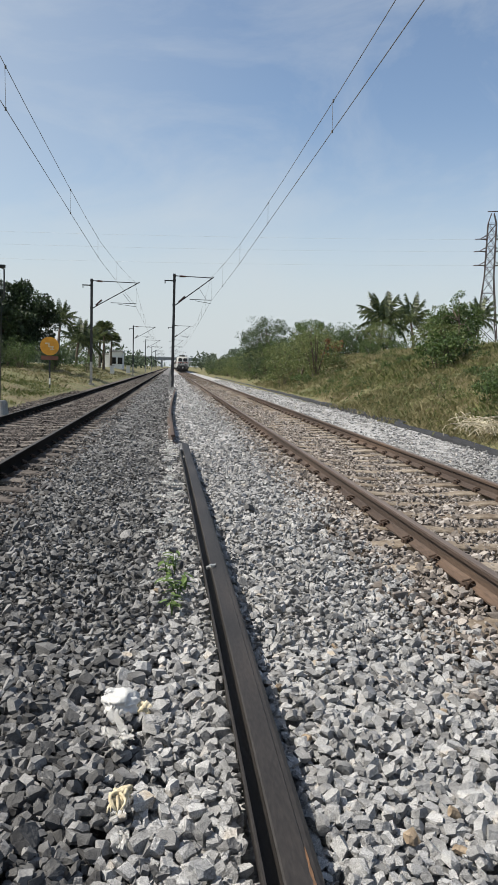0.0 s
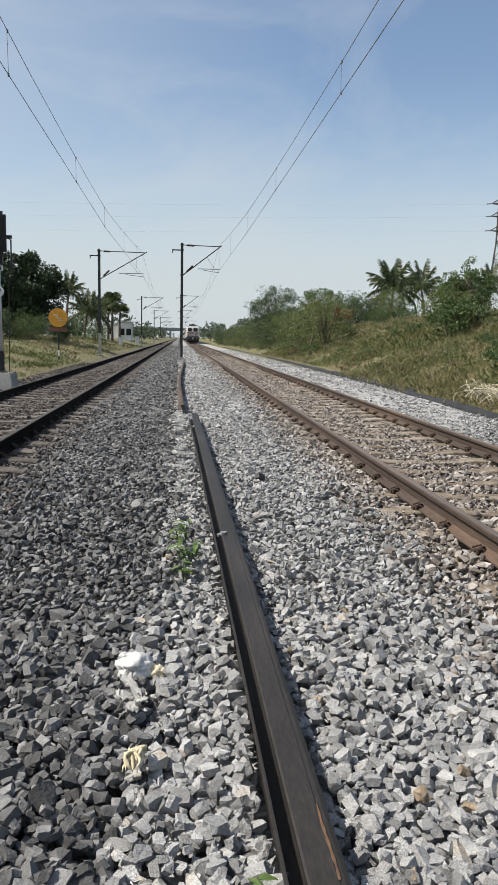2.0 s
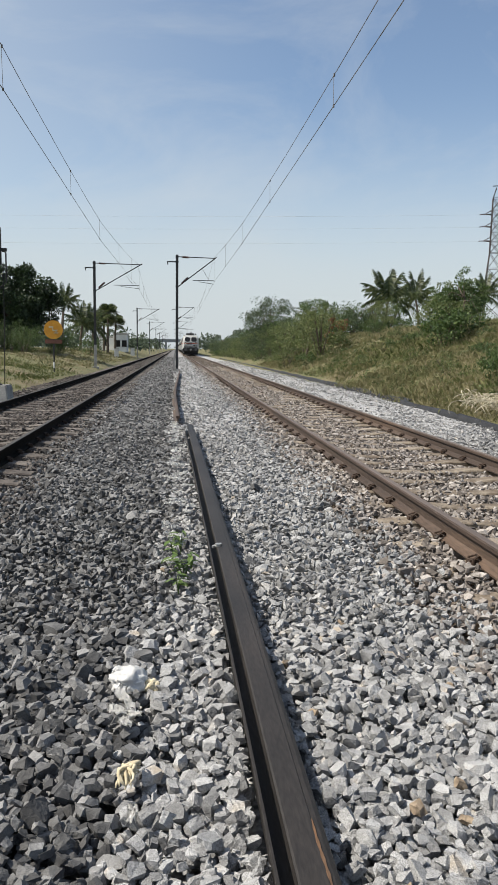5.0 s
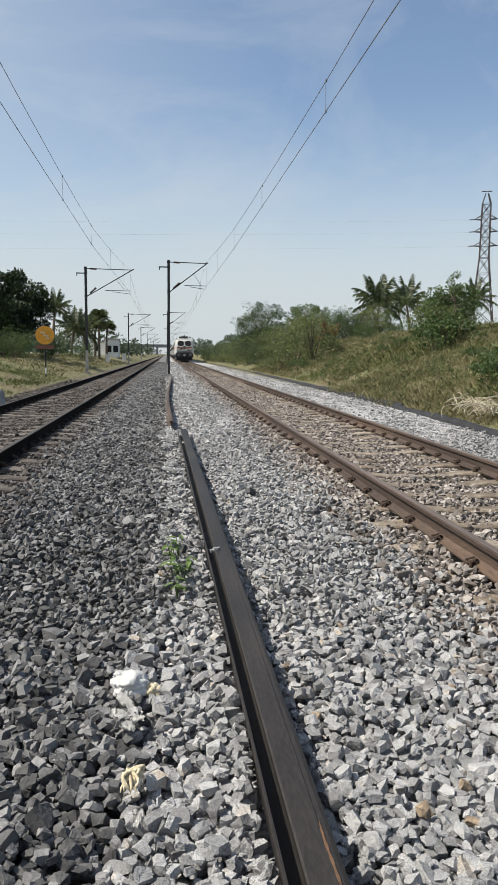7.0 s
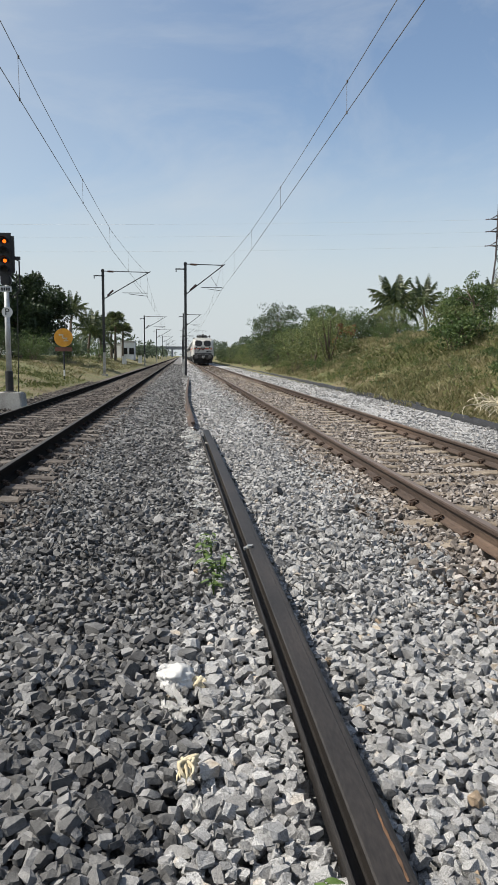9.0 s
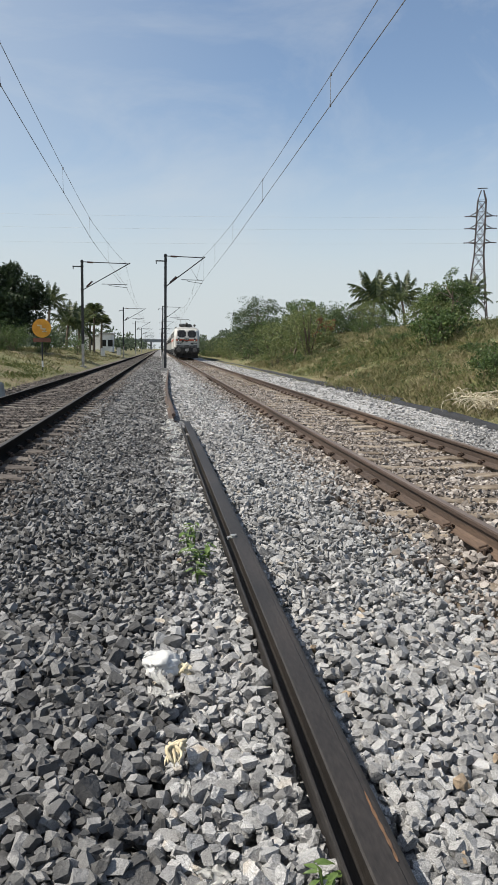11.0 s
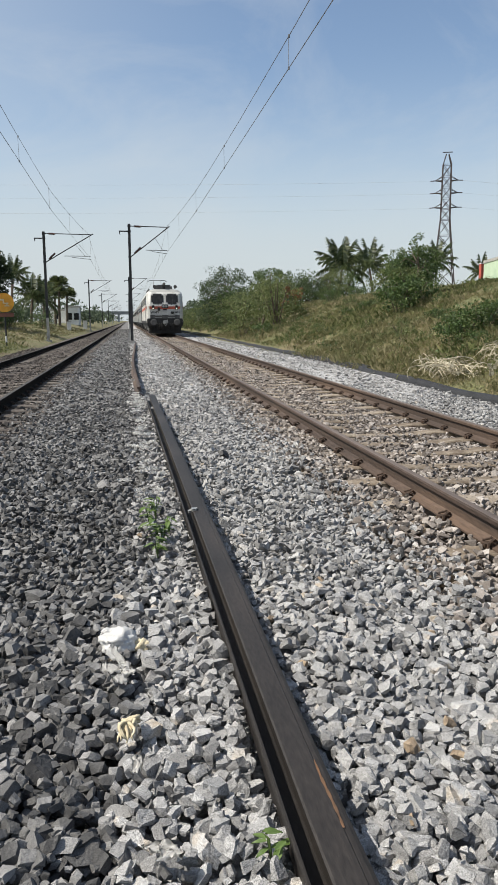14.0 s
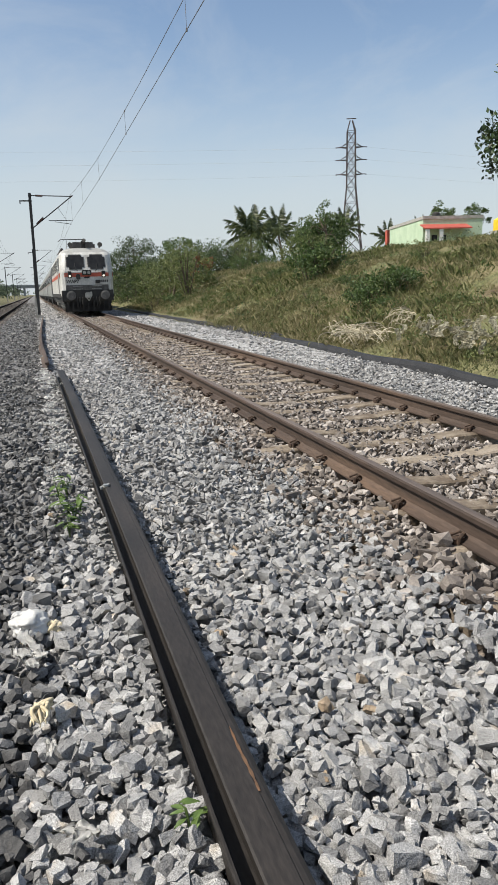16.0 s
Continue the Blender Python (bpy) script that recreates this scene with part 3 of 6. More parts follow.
def sleeper_mesh(material):
    bm = bmesh.new()
    prof = [(-1.375, 0.11, 0.0), (-0.98, 0.12, 0.03), (-0.62, 0.115, 0.024), (-0.3, 0.10, -0.002), (0.3, 0.10, -0.002), (0.62, 0.115, 0.024), (0.98, 0.12, 0.03), (1.375, 0.11, 0.0)]
    rows = [[bm.verts.new((x, y, z)) for y, z in ((-w - 0.02, -0.15), (-w, top - 0.012), (-w + 0.015, top), (w - 0.015, top), (w, top - 0.012), (w + 0.02, -0.15))] for x, w, top in prof]
    for a, b in zip(rows, rows[1:]):
        for i in range(5):
            bm.faces.new((a[i], b[i], b[i + 1], a[i + 1]))
    bm.faces.new(rows[0])
    bm.faces.new(rows[-1][::-1])
    bmesh.ops.recalc_face_normals(bm, faces=bm.faces)
    me = bpy.data.meshes.new("sleeper")
    bm.to_mesh(me)
    bm.free()
    me.materials.append(material)
    return me


def make_track(centre, half, steel, top, sleeper_mat, near, label):
    track = thing("railway_track", pose(centre, 0, 0), label, "railway track", "parallel railway tracks")
    for side in (-1, 1):
        bm = sweep(bmesh.new(), RAIL_PROFILE, [(side * half, y, 0.03) for y in (-30, -10, 0, 5, 10, 20, 40, 80, 160, 300, 500, 900)])
        me = bpy.data.meshes.new("rail")
        bm.to_mesh(me)
        bm.free()
        me.materials.append(steel)
        me.materials.append(top)
        for p in me.polygons:
            if p.normal.z > 0.8 and p.center.z > 0.19:
                p.material_index = 1
        part("rail", me, steel, track)
    sm, cm_ = sleeper_mesh(sleeper_mat), clip_mesh()
    first, last = math.ceil(near / PITCH), int(62 / PITCH)
    for k in range(first, last):
        s = part("sleeper", sm, None, track)
        s.location = (0, k * PITCH, random.uniform(-0.004, 0.004))
        if k * PITCH > 36 or k * PITCH < 2.0:
            continue
        for side in (-1, 1):
            for turn in (0, 180):
                c = part("rail_clip", cm_, None, track)
                c.matrix_basis = pose(side * half, k * PITCH + random.uniform(-0.02, 0.02), 0.042, 0, 0, turn + random.uniform(-8, 8)) @ Matrix.Diagonal((0.82, 0.8, 0.72, 1))
    bm = bmesh.new()
    for k in range(last, int(180 / PITCH)):
        box(bm, -1.375, 1.375, k * PITCH - 0.11, k * PITCH + 0.11, -0.1, 0.02)
    tagged(part("far_sleeper_row", bm, sleeper_mat, track), kind="stuff")
    return track


make_track(2.985, 0.885, RAIL_BROWN, RAIL_TOP, CONC_TAN, -4.0, "broad-gauge track with rust-brown rails on tan concrete sleepers")
make_track(-3.01, 0.89, RAIL_BLACK, RAIL_TOP_BLACK, CONC_DARK, -4.0, "broad-gauge track with shade-darkened rails on oil-stained concrete sleepers")


def make_spare_rails():
    """Two heavy spare rails lying end to end on the stones between the tracks."""
    prof = [(-0.086, -0.02), (0.07, -0.02), (0.07, 0.07), (0.067, 0.10), (0.058, 0.122), (0.044, 0.130), (0.030, 0.1305), (0.026, 0.134), (-0.047, 0.135), (-0.053, 0.131),
            (-0.052, 0.122), (-0.030, 0.098), (-0.028, 0.02), (-0.078, 0.02), (-0.088, 0.084), (-0.090, 0.090), (-0.097, 0.090), (-0.100, 0.085), (-0.096, 0.06), (-0.087, 0.02)]
    line = [(0.43, -1.6, -0.01), (0.385, 0.9, -0.01), (0.372, 1.64, -0.01), (0.345, 4.8, -0.008), (0.31, 8.5, -0.004), (0.262, 12.75, 0.008)]
    rail = thing("spare_rail", pose(0, 0, 0), "dark weathered spare steel rail lying loose on ballast", "rail", "spare rails between the tracks")
    part("rail_body", sweep(bmesh.new(), prof, line), RAIL_SPARE, rail)
    bm = bmesh.new()
    n = 26
    left, right = [], []
    for i in range(n + 1):
        t = i / n
        y = 1.6 + t * 0.3
        x = 0.3855 - (y - 0.9) * 0.0115 + 0.024 + 0.0012 * math.sin(t * 7)
        w = 0.0034 * math.sin(math.pi * min(1, t * 0.9 + 0.1)) ** 0.5 * (1 + 0.3 * math.sin(t * 31)) + 0.001
        left.append(bm.verts.new((x - w, y, 0.1248)))
        right.append(bm.verts.new((x + w, y, 0.1248)))
    for i in range(n):
        bm.faces.new((left[i], right[i], right[i + 1], left[i + 1]))
    part("rust_streak", bm, RUST, rail, "bright orange rust streak along the rail head")
    bm = bmesh.new()
    disc(bm, (0.30, 4.82, 0.132), (0, 0, 1), 0.022, 0.02, 6)
    tube(bm, [(0.262, 4.82, 0.118), (0.325, 4.84, 0.136)], [0.013, 0.01], 6)
    part("bolt", bm, STEEL, rail, "small grey bolt resting on the rail head")
    other = thing("spare_rail", pose(0, 0, 0), "bent spare steel rail with a rusty cut end on ballast", "rail", "spare rails between the tracks")
    path = [(0.06, 14.0, 0.0), (0.03, 17.0, 0.0), (0.0, 20.5, 0.0), (0.02, 25.0, 0.0), (0.10, 31.0, -0.01), (0.2, 38.0, -0.02), (0.26, 43.3, -0.02)]
    part("rail_body", sweep(bmesh.new(), RAIL_PROFILE, path), RAIL_BROWN, other)
    bm = bmesh.new()
    sweep(bm, [(x * 1.0, z) for x, z in RAIL_PROFILE], [(0.06, 13.985, 0.0), (0.06, 13.998, 0.0)])
    part("cut_end", bm, RUST_DULL, other, "rusty brown cut end")
    bm = bmesh.new()
    sweep(bm, [(0.037, 0.13), (0.0395, 0.13), (0.0395, 0.16), (0.037, 0.16)], [(0.06, 14.0, 0.0), (0.03, 17.0, 0.0), (0.0, 20.5, 0.0)])
    sweep(bm, [(0.010, 0.046), (0.0125, 0.046), (0.0125, 0.117), (0.010, 0.117)], [(0.06, 14.0, 0.0), (0.03, 17.0, 0.0), (0.0, 20.5, 0.0)])
    part("rust_streak", bm, RUST_DULL, other, "dull brown rust on the web of the rail")


make_spare_rails()


def make_lining():
    for path, label in (([(5.75, 5.0), (5.85, 9.0), (5.95, 13.0), (6.1, 17.0), (6.22, 20.2)], "black plastic drain lining edging the stone shoulder"),
                        ([(6.42, 19.7), (6.5, 24.0), (6.55, 32.0), (6.6, 45.0), (6.65, 70.0), (6.65, 120.0)], "black plastic drain lining with a folded end")):
        bm = bmesh.new()
        prof = [(0.0, -0.08), (0.04, 0.08), (0.07, 0.14), (0.16, 0.15), (0.16, 0.135), (0.09, 0.125), (0.06, 0.06), (0.03, -0.08)]
        pts = []
        for (xa, ya), (xb, yb) in zip(path, path[1:]):
            for i in range(8):
                t = i / 8
                y = ya + (yb - ya) * t
                pts.append((xa + (xb - xa) * t + 0.025 * math.sin(y * 1.9), y, 0.02 * math.sin(y * 1.3) - 0.03))
        sweep(bm, prof, pts)
        tagged(part("drain_lining", bm, SHEET), label, "drain lining", "black drain linings")


make_lining()


# ---- overhead line ----
def make_mast(x, y, z, side, tall, label, strip_foot=False):
    """A mast with a bracket that reaches side metres across to its track."""
    s = 1 if side > 0 else -1
    mast = thing("catenary_mast", pose(x, y, z), label, "railway mast", "overhead line masts")
    bm = bmesh.new()
    w, d, f = 0.08, 0.075, 0.012
    box(bm, -w, w, -d, -d + f, 0, tall)
    box(bm, -w, w, d - f, d, 0, tall)
    box(bm, -0.01, 0.01, -d + f, d - f, 0, tall)
    part("post", bm, MAST, mast)
    if strip_foot:
        bm = box(bmesh.new(), -w - 0.12, -w - 0.02, -0.05, 0.05, 0, 1.3, 0.01)
        box(bm, -w - 0.03, -w + 0.01, -0.02, 0.02, 1.0, 1.06)
        part("side_strip", bm, CONCRETE, mast, "short pale strip strapped to the foot of the post")
    else:
        bm = box(bmesh.new(), -w - 0.004, w + 0.004, -d - 0.004, d + 0.004, 0.25, 1.75)
        part("lower_casing", bm, CONCRETE, mast, "pale casing round the foot of the post")
    bm = box(bmesh.new(), -0.22, 0.22, -0.2, 0.2, -0.3, 0.28, 0.03)
    part("footing", bm, CONCRETE, mast, "rough concrete footing")
    a = abs(side)
    bm = tube(bmesh.new(), [(0, 0, tall - 0.12), (s * a * 1.02, 0, tall - 0.16)], 0.028, 6)
    part("top_stay", bm, MAST, mast)
    bm = tube(bmesh.new(), [(s * 0.08, 0, tall - 1.95), (s * a * 1.05, 0, tall - 0.1)], 0.032, 6)
    part("bracket_tube", bm, MAST, mast)
    for p, q in (((s * 0.32, 0, tall - 0.132), (s * 0.72, 0, tall - 0.147)), ((s * 0.28, 0, tall - 1.76), (s * 0.68, 0, tall - 1.38))):
        bm = bmesh.new()
        p, q = Vector(p), Vector(q)
        pts = [p + (q - p) * i / 12 for i in range(13)]
        tube(bm, pts, [0.045 if i % 2 else 0.075 for i in range(13)], 8)
        part("insulator", bm, INSUL, mast, "dark brown ribbed insulator")
    bm = tube(bmesh.new(), [(s * a * 0.42, 0, tall - 1.55), (s * a * 0.98, 0, tall - 1.55)], 0.02, 6)
    part("register_tube", bm, MAST, mast)
    bm = tube(bmesh.new(), [(s * a * 0.58, 0, tall - 1.55), (s * a * 0.58, 0, tall - 1.63), (s * a * 0.98, 0, tall - 1.76)], 0.016, 5)
    part("steady_arm", bm, MAST, mast)
    bm = tube(bmesh.new(), [(s * a * 0.66, 0, tall - 0.8), (s * a * 0.86, 0, tall - 1.55)], 0.01, 5)
    part("stay_wire", bm, WIRE, mast)
    bm = box(bmesh.new(), -0.62 * s if s > 0 else -0.1, 0.1 if s > 0 else 0.62, -0.03, 0.03, tall - 0.47, tall - 0.40)
    tube(bm, [(-0.58 * s, 0, tall - 0.45), (-0.58 * s, 0, tall - 0.62)], 0.03, 6)
    part("back_bracket", bm, MAST, mast)
    for zz in (tall - 0.12, tall - 0.43, tall - 1.95):
        part("clamp", box(bmesh.new(), -w - 0.015, w + 0.015, -d - 0.015, d + 0.015, zz - 0.05, zz + 0.05), MAST, mast)


for i, yy in enumerate((47, 103, 158, 212, 266, 322)):
    make_mast(0.12 + 0.02 * i, yy, -0.1, 2.36, 7.38, "dark steel overhead line mast between the tracks with bracket arm", True)
for i, yy in enumerate((51, 108, 162, 216, 270, 326)):
    make_mast(-5.42 - 0.06 * min(i, 4), yy, -0.12, 3.05, 7.33, "dark steel overhead line mast beside the grassy bank")


def make_line(x_of, supports, z_contact, z_top, sag, first, label):
    line = thing("overhead_line", pose(0, 0, 0), label, "overhead line", "overhead lines above the tracks")
    contact, top, drops = [], [], []
    for a, b in zip(supports, supports[1:]):
        for i in range(13):
            t = i / 12
            y = a + (b - a) * t
            top.append((x_of(y), y, z_top - sag * 4 * t * (1 - t)))
            contact.append((x_of(y), y, z_contact))
    part("contact_wire", tube(bmesh.new(), contact, 0.0068, 5), WIRE, line)
    part("messenger_wire", tube(bmesh.new(), top, 0.0062, 5), WIRE, line)
    y = first
    while y < 150:
        k = max(i for i in range(len(supports) - 1) if supports[i] <= y)
        a, b = supports[k], supports[k + 1]
        t = (y - a) / (b - a)
        zt = z_top - sag * 4 * t * (1 - t)
        bm = tube(bmesh.new(), [(x_of(y), y, z_contact), (x_of(y) - 0.01, y, zt)], 0.004, 4)
        disc(bm, (x_of(y), y, z_contact), (0, 0, 1), 0.016, 0.05, 6)
        disc(bm, (x_of(y), y, zt), (0, 0, 1), 0.016, 0.05, 6)
        part("dropper", bm, WIRE, line)
        y += 8.25


make_line(lambda y: float(np.interp(y, [-22, 9, 30, 47, 103, 158, 322], [2.80, 2.73, 2.64, 2.42, 2.7, 2.5, 2.6])), [-22, 47, 103, 158, 212, 266, 322], 5.62, 7.14, 1.01, 12.95, "thin dark contact and messenger wires over the brown track")
make_line(lambda y: float(np.interp(y, [-11, 12, 30, 51, 108, 162, 326], [-2.62, -2.79, -2.9, -2.55, -2.9, -2.7, -2.8])), [-11, 51, 108, 162, 216, 270, 326], 5.62, 7.12, 0.88, 12.9, "thin dark contact and messenger wires over the track with shade-darkened rails")


# ---- transmission tower ----
def make_pylon():
    px, py, pz = 66.2, 150, 3.6
    tower = thing("transmission_tower", pose(px, py, pz, 0, 0, -20), "tall lattice steel transmission tower with six arms", "transmission tower")
    base, waist = 2.7, 0.95
    levels = [(0, base), (4.5, 2.3), (8.5, 1.9), (12, 1.55), (15.3, 1.25), (18.5, waist), (20.7, 0.93), (22.8, 0.9), (25, 0.88), (27.2, 0.86), (29.5, 0.84)]
    corners = ((-1, -1), (1, -1), (1, 1), (-1, 1))
    for cx, cy in corners:
        bm = tube(bmesh.new(), [(cx * w, cy * w, z) for z, w in levels] + [(cx * 0.25, cy * 0.25, 31.6)], 0.11, 4)
        part("leg", bm, PYLON, tower)
    bm = bmesh.new()
    for (za, wa), (zb, wb) in zip(levels, levels[1:]):
        for k in range(4):
            (ax, ay), (bx, by) = corners[k], corners[(k + 1) % 4]
            tube(bm, [(ax * wa, ay * wa, za), (bx * wb, by * wb, zb)], 0.06, 4)
            tube(bm, [(bx * wa, by * wa, za), (ax * wb, ay * wb, zb)], 0.06, 4)
            tube(bm, [(ax * wb, ay * wb, zb), (bx * wb, by * wb, zb)], 0.05, 4)
    part("lattice", bm, PYLON, tower)
    part("peak", tube(bmesh.new(), [(-1.0, 0, 32.0), (1.0, 0, 32.0)], 0.1, 4), PYLON, tower)
    for z in (26.3, 23.8, 20.9):
        for s in (-1, 1):
            bm = bmesh.new()
            for yy in (-0.7, 0.7):
                tube(bm, [(s * 0.85, yy, z), (s * 2.3, 0, z + 0.1)], 0.1, 4)
                tube(bm, [(s * 0.85, yy, z + 0.9), (s * 2.3, 0, z + 0.1)], 0.06, 4)
            part("cross_arm", bm, PYLON, tower)
            bm = tube(bmesh.new(), [(s * (2.3 + i * 0.2), 0, z + 0.1 - 0.01 * i) for i in range(6)], [0.05 if i % 2 else 0.14 for i in range(6)], 6)
            part("insulator_string", bm, INSUL, tower)
    lines = thing("power_line", pose(0, 0, 0), "thin power lines strung high from the lattice tower", "power line")
    for z in (26.3, 23.8, 20.9):
        for s, far in ((-1, -420), (1, 420)):
            a = Vector((px + s * 3.3 * math.cos(radians(-20)), py + s * 3.3 * math.sin(radians(-20)), pz + z))
            b = Vector((px + far, py + far * 0.02 + 30, pz + z + 9))
            pts = [a.lerp(b, t / 24) - Vector((0, 0, 6.0 * 4 * (t / 24) * (1 - t / 24))) for t in range(25)]
            part("conductor", tube(bmesh.new(), pts, 0.012, 4), HIGH_WIRE, lines)


make_pylon()


# ---- plants ----
def leaf_cloud(n, clumps, centre, radius, size, r):
    """Small folded leaves gathered in clumps inside an uneven crown; returns vertices and triangles."""
    c = r.normal(size=(clumps, 3))
    c /= np.linalg.norm(c, axis=1)[:, None]
    c *= (r.uniform(0.25, 1.0, clumps) ** 0.5)[:, None]
    c = c * np.array(radius) * r.uniform(0.75, 1.12, (clumps, 1)) + np.array(centre)
    cs = np.mean(radius) * r.uniform(0.1, 0.3, clumps)
    which = r.integers(0, clumps, n)
    off = r.normal(size=(n, 3))
    off /= np.linalg.norm(off, axis=1)[:, None]
    off *= (r.uniform(0.2, 1, n) ** 0.6 * cs[which])[:, None]
    p = c[which] + off * np.array([1, 1, 0.8])
    d = off / np.linalg.norm(off, axis=1)[:, None] + r.normal(size=(n, 3)) * 0.7 + np.array([0, 0, 0.15])
    d /= np.linalg.norm(d, axis=1)[:, None]
    u = np.cross(d, r.normal(size=(n, 3)))
    u /= np.linalg.norm(u, axis=1)[:, None]
    s = size * r.uniform(0.6, 1.35, n)[:, None]
    tip, mid1, mid2 = p + d * s, p + d * s * 0.45 + u * s * 0.32, p + d * s * 0.45 - u * s * 0.32 + np.cross(d, u) * s * 0.12
    v = np.stack([p, mid1, tip, mid2], 1).reshape(-1, 3)
    k = np.arange(n)[:, None] * 4
    return v, np.concatenate([k + np.array([[0, 1, 2]]), k + np.array([[0, 2, 3]])], 1).reshape(-1, 3)


def make_tree(name, m, tall, radius, trunk_r, n, clumps, size, leaf, label, category, seed, low=0.45, group=""):
    r = np.random.default_rng(seed)
    tree = thing(name, m, label, category, group)
    centre = np.array([0, 0, tall - radius[2] * 0.95])
    bm = bmesh.new()
    tube(bm, [(0, 0, -0.4), (0.05 * tall * r.uniform(-1, 1) * 0.4, 0, tall * 0.25), (0.04 * tall * r.uniform(-1, 1), 0.03 * tall * r.uniform(-1, 1), tall * 0.55), (0, 0, tall * 0.8)],
         [trunk_r * 1.3, trunk_r, trunk_r * 0.7, trunk_r * 0.25], 7)
    for _ in range(9):
        a, zz = r.uniform(0, 6.28), tall * r.uniform(low * 0.5, 0.65)
        q = centre + np.array([math.cos(a) * radius[0], math.sin(a) * radius[1], r.uniform(-0.5, 0.6) * radius[2]]) * r.uniform(0.6, 0.95)
        p0 = np.array([0, 0, zz])
        tube(bm, [p0, p0 * 0.5 + q * 0.5 + np.array([0, 0, 0.1 * tall]), q], [trunk_r * 0.45, trunk_r * 0.25, trunk_r * 0.08], 5)
    part("trunk", bm, BARK, tree)
    part("crown", joined("crown", *leaf_cloud(n, clumps, centre, radius, size, r)), leaf, tree)
    return tree


def make_shrub(name, tall, radius, n, clumps, size, leaf, label, category, seed, group=""):
    r = np.random.default_rng(seed)
    shrub = thing(name, pose(0, 0, -50), label, category, group)
    bm = bmesh.new()
    for _ in range(6):
        a = r.uniform(0, 6.28)
        tube(bm, [(0, 0, -0.3), (math.cos(a) * radius * 0.3, math.sin(a) * radius * 0.3, tall * 0.4), (math.cos(a) * radius * 0.65, math.sin(a) * radius * 0.65, tall * 0.8)], [0.05 * tall * 0.4, 0.04 * tall * 0.3, 0.01], 5)
    part("stem", bm, BARK, shrub)
    v, f = leaf_cloud(n, clumps, (0, 0, tall * 0.5), (radius, radius, tall * 0.5), size, r)
    keep = v[f[:, 0], 2] > -0.1
    part("crown", joined("crown", v, f[keep]), leaf, shrub)
    return shrub


def ground_pose(x, y, turn=0.0, s=1.0, sink=0.05, sz=None):
    return pose(x, y, float(height(x, y)) - sink, 0, 0, turn) @ Matrix.Diagonal((s, s, sz or s, 1))


def frond(r, length, droop, leaflets, width, sag=1.0):
    """One feathered frond in the x-z plane: vertices, triangles."""
    vs, fs = [], []
    pts = []
    for i in range(leaflets + 1):
        t = i / leaflets
        pts.append(np.array([length * t * (1 - 0.25 * droop * t), 0, length * (0.45 * t - droop * t * t)]))
    for i in range(leaflets):
        p, q = pts[i], pts[i + 1]
        k = len(vs)
        w = 0.03 * (1 - i / leaflets) + 0.008
        vs += [p + [0, -w, 0], p + [0, w, 0], q + [0, w * 0.8, 0], q + [0, -w * 0.8, 0]]
        fs += [[k, k + 1, k + 2], [k, k + 2, k + 3]]
        if i < 2:
            continue
        t = i / leaflets
        ll = width * math.sin(math.pi * (0.12 + 0.85 * t)) ** 0.6
        for s in (-1, 1):
            hang = r.uniform(0.45, 1.2) * sag
            tip = p + np.array([ll * 0.45, s * ll * 0.8, -ll * hang])
            mid = p + np.array([ll * 0.3, s * ll * 0.45, -ll * hang * 0.25])
            k = len(vs)
            vs += [p, p + (q - p) * 0.3, mid + [0.05 * ll, 0, 0], tip]
            fs += [[k, k + 1, k + 2], [k, k + 2, k + 3]]
    return np.array(vs), np.array(fs)


def make_palm(m, tall, length, fronds, label, seed, lean=0.3, fan=False):
    r = np.random.default_rng(seed)
    palm = thing("palm_tree", m, label, "palm tree", "palms near the railway")
    pts = [(lean * (i / 8) ** 2, 0.1 * math.sin(i), tall * i / 8 - 0.3) for i in range(9)]
    part("trunk", tube(bmesh.new(), pts, [0.19 - 0.009 * i for i in range(9)], 8), BARK, palm)
    top = np.array(pts[-1])
    for i in range(fronds):
        a = i * 2.399 + r.uniform(-0.2, 0.2)
        lift = r.uniform(-0.9, 1.3) if fan else 1.2 - 1.95 * (i / fronds) + r.uniform(-0.12, 0.12)
        if fan:
            v, f = frond(r, length * 0.6, 0.1, 9, length * 0.7, 0.15)
        else:
            v, f = frond(r, length * r.uniform(0.85, 1.15), 0.22 + 0.4 * i / fronds + r.uniform(-0.05, 0.05), 26, length * 0.2)
        ca, sa, cb, sb = math.cos(a), math.sin(a), math.cos(lift), math.sin(lift)
        v = v @ np.array([[cb, 0, sb], [0, 1, 0], [-sb, 0, cb]])
        v = v @ np.array([[ca, sa, 0], [-sa, ca, 0], [0, 0, 1]])
        part("frond", joined("frond", v + top, f), PALM, palm)
    return palm


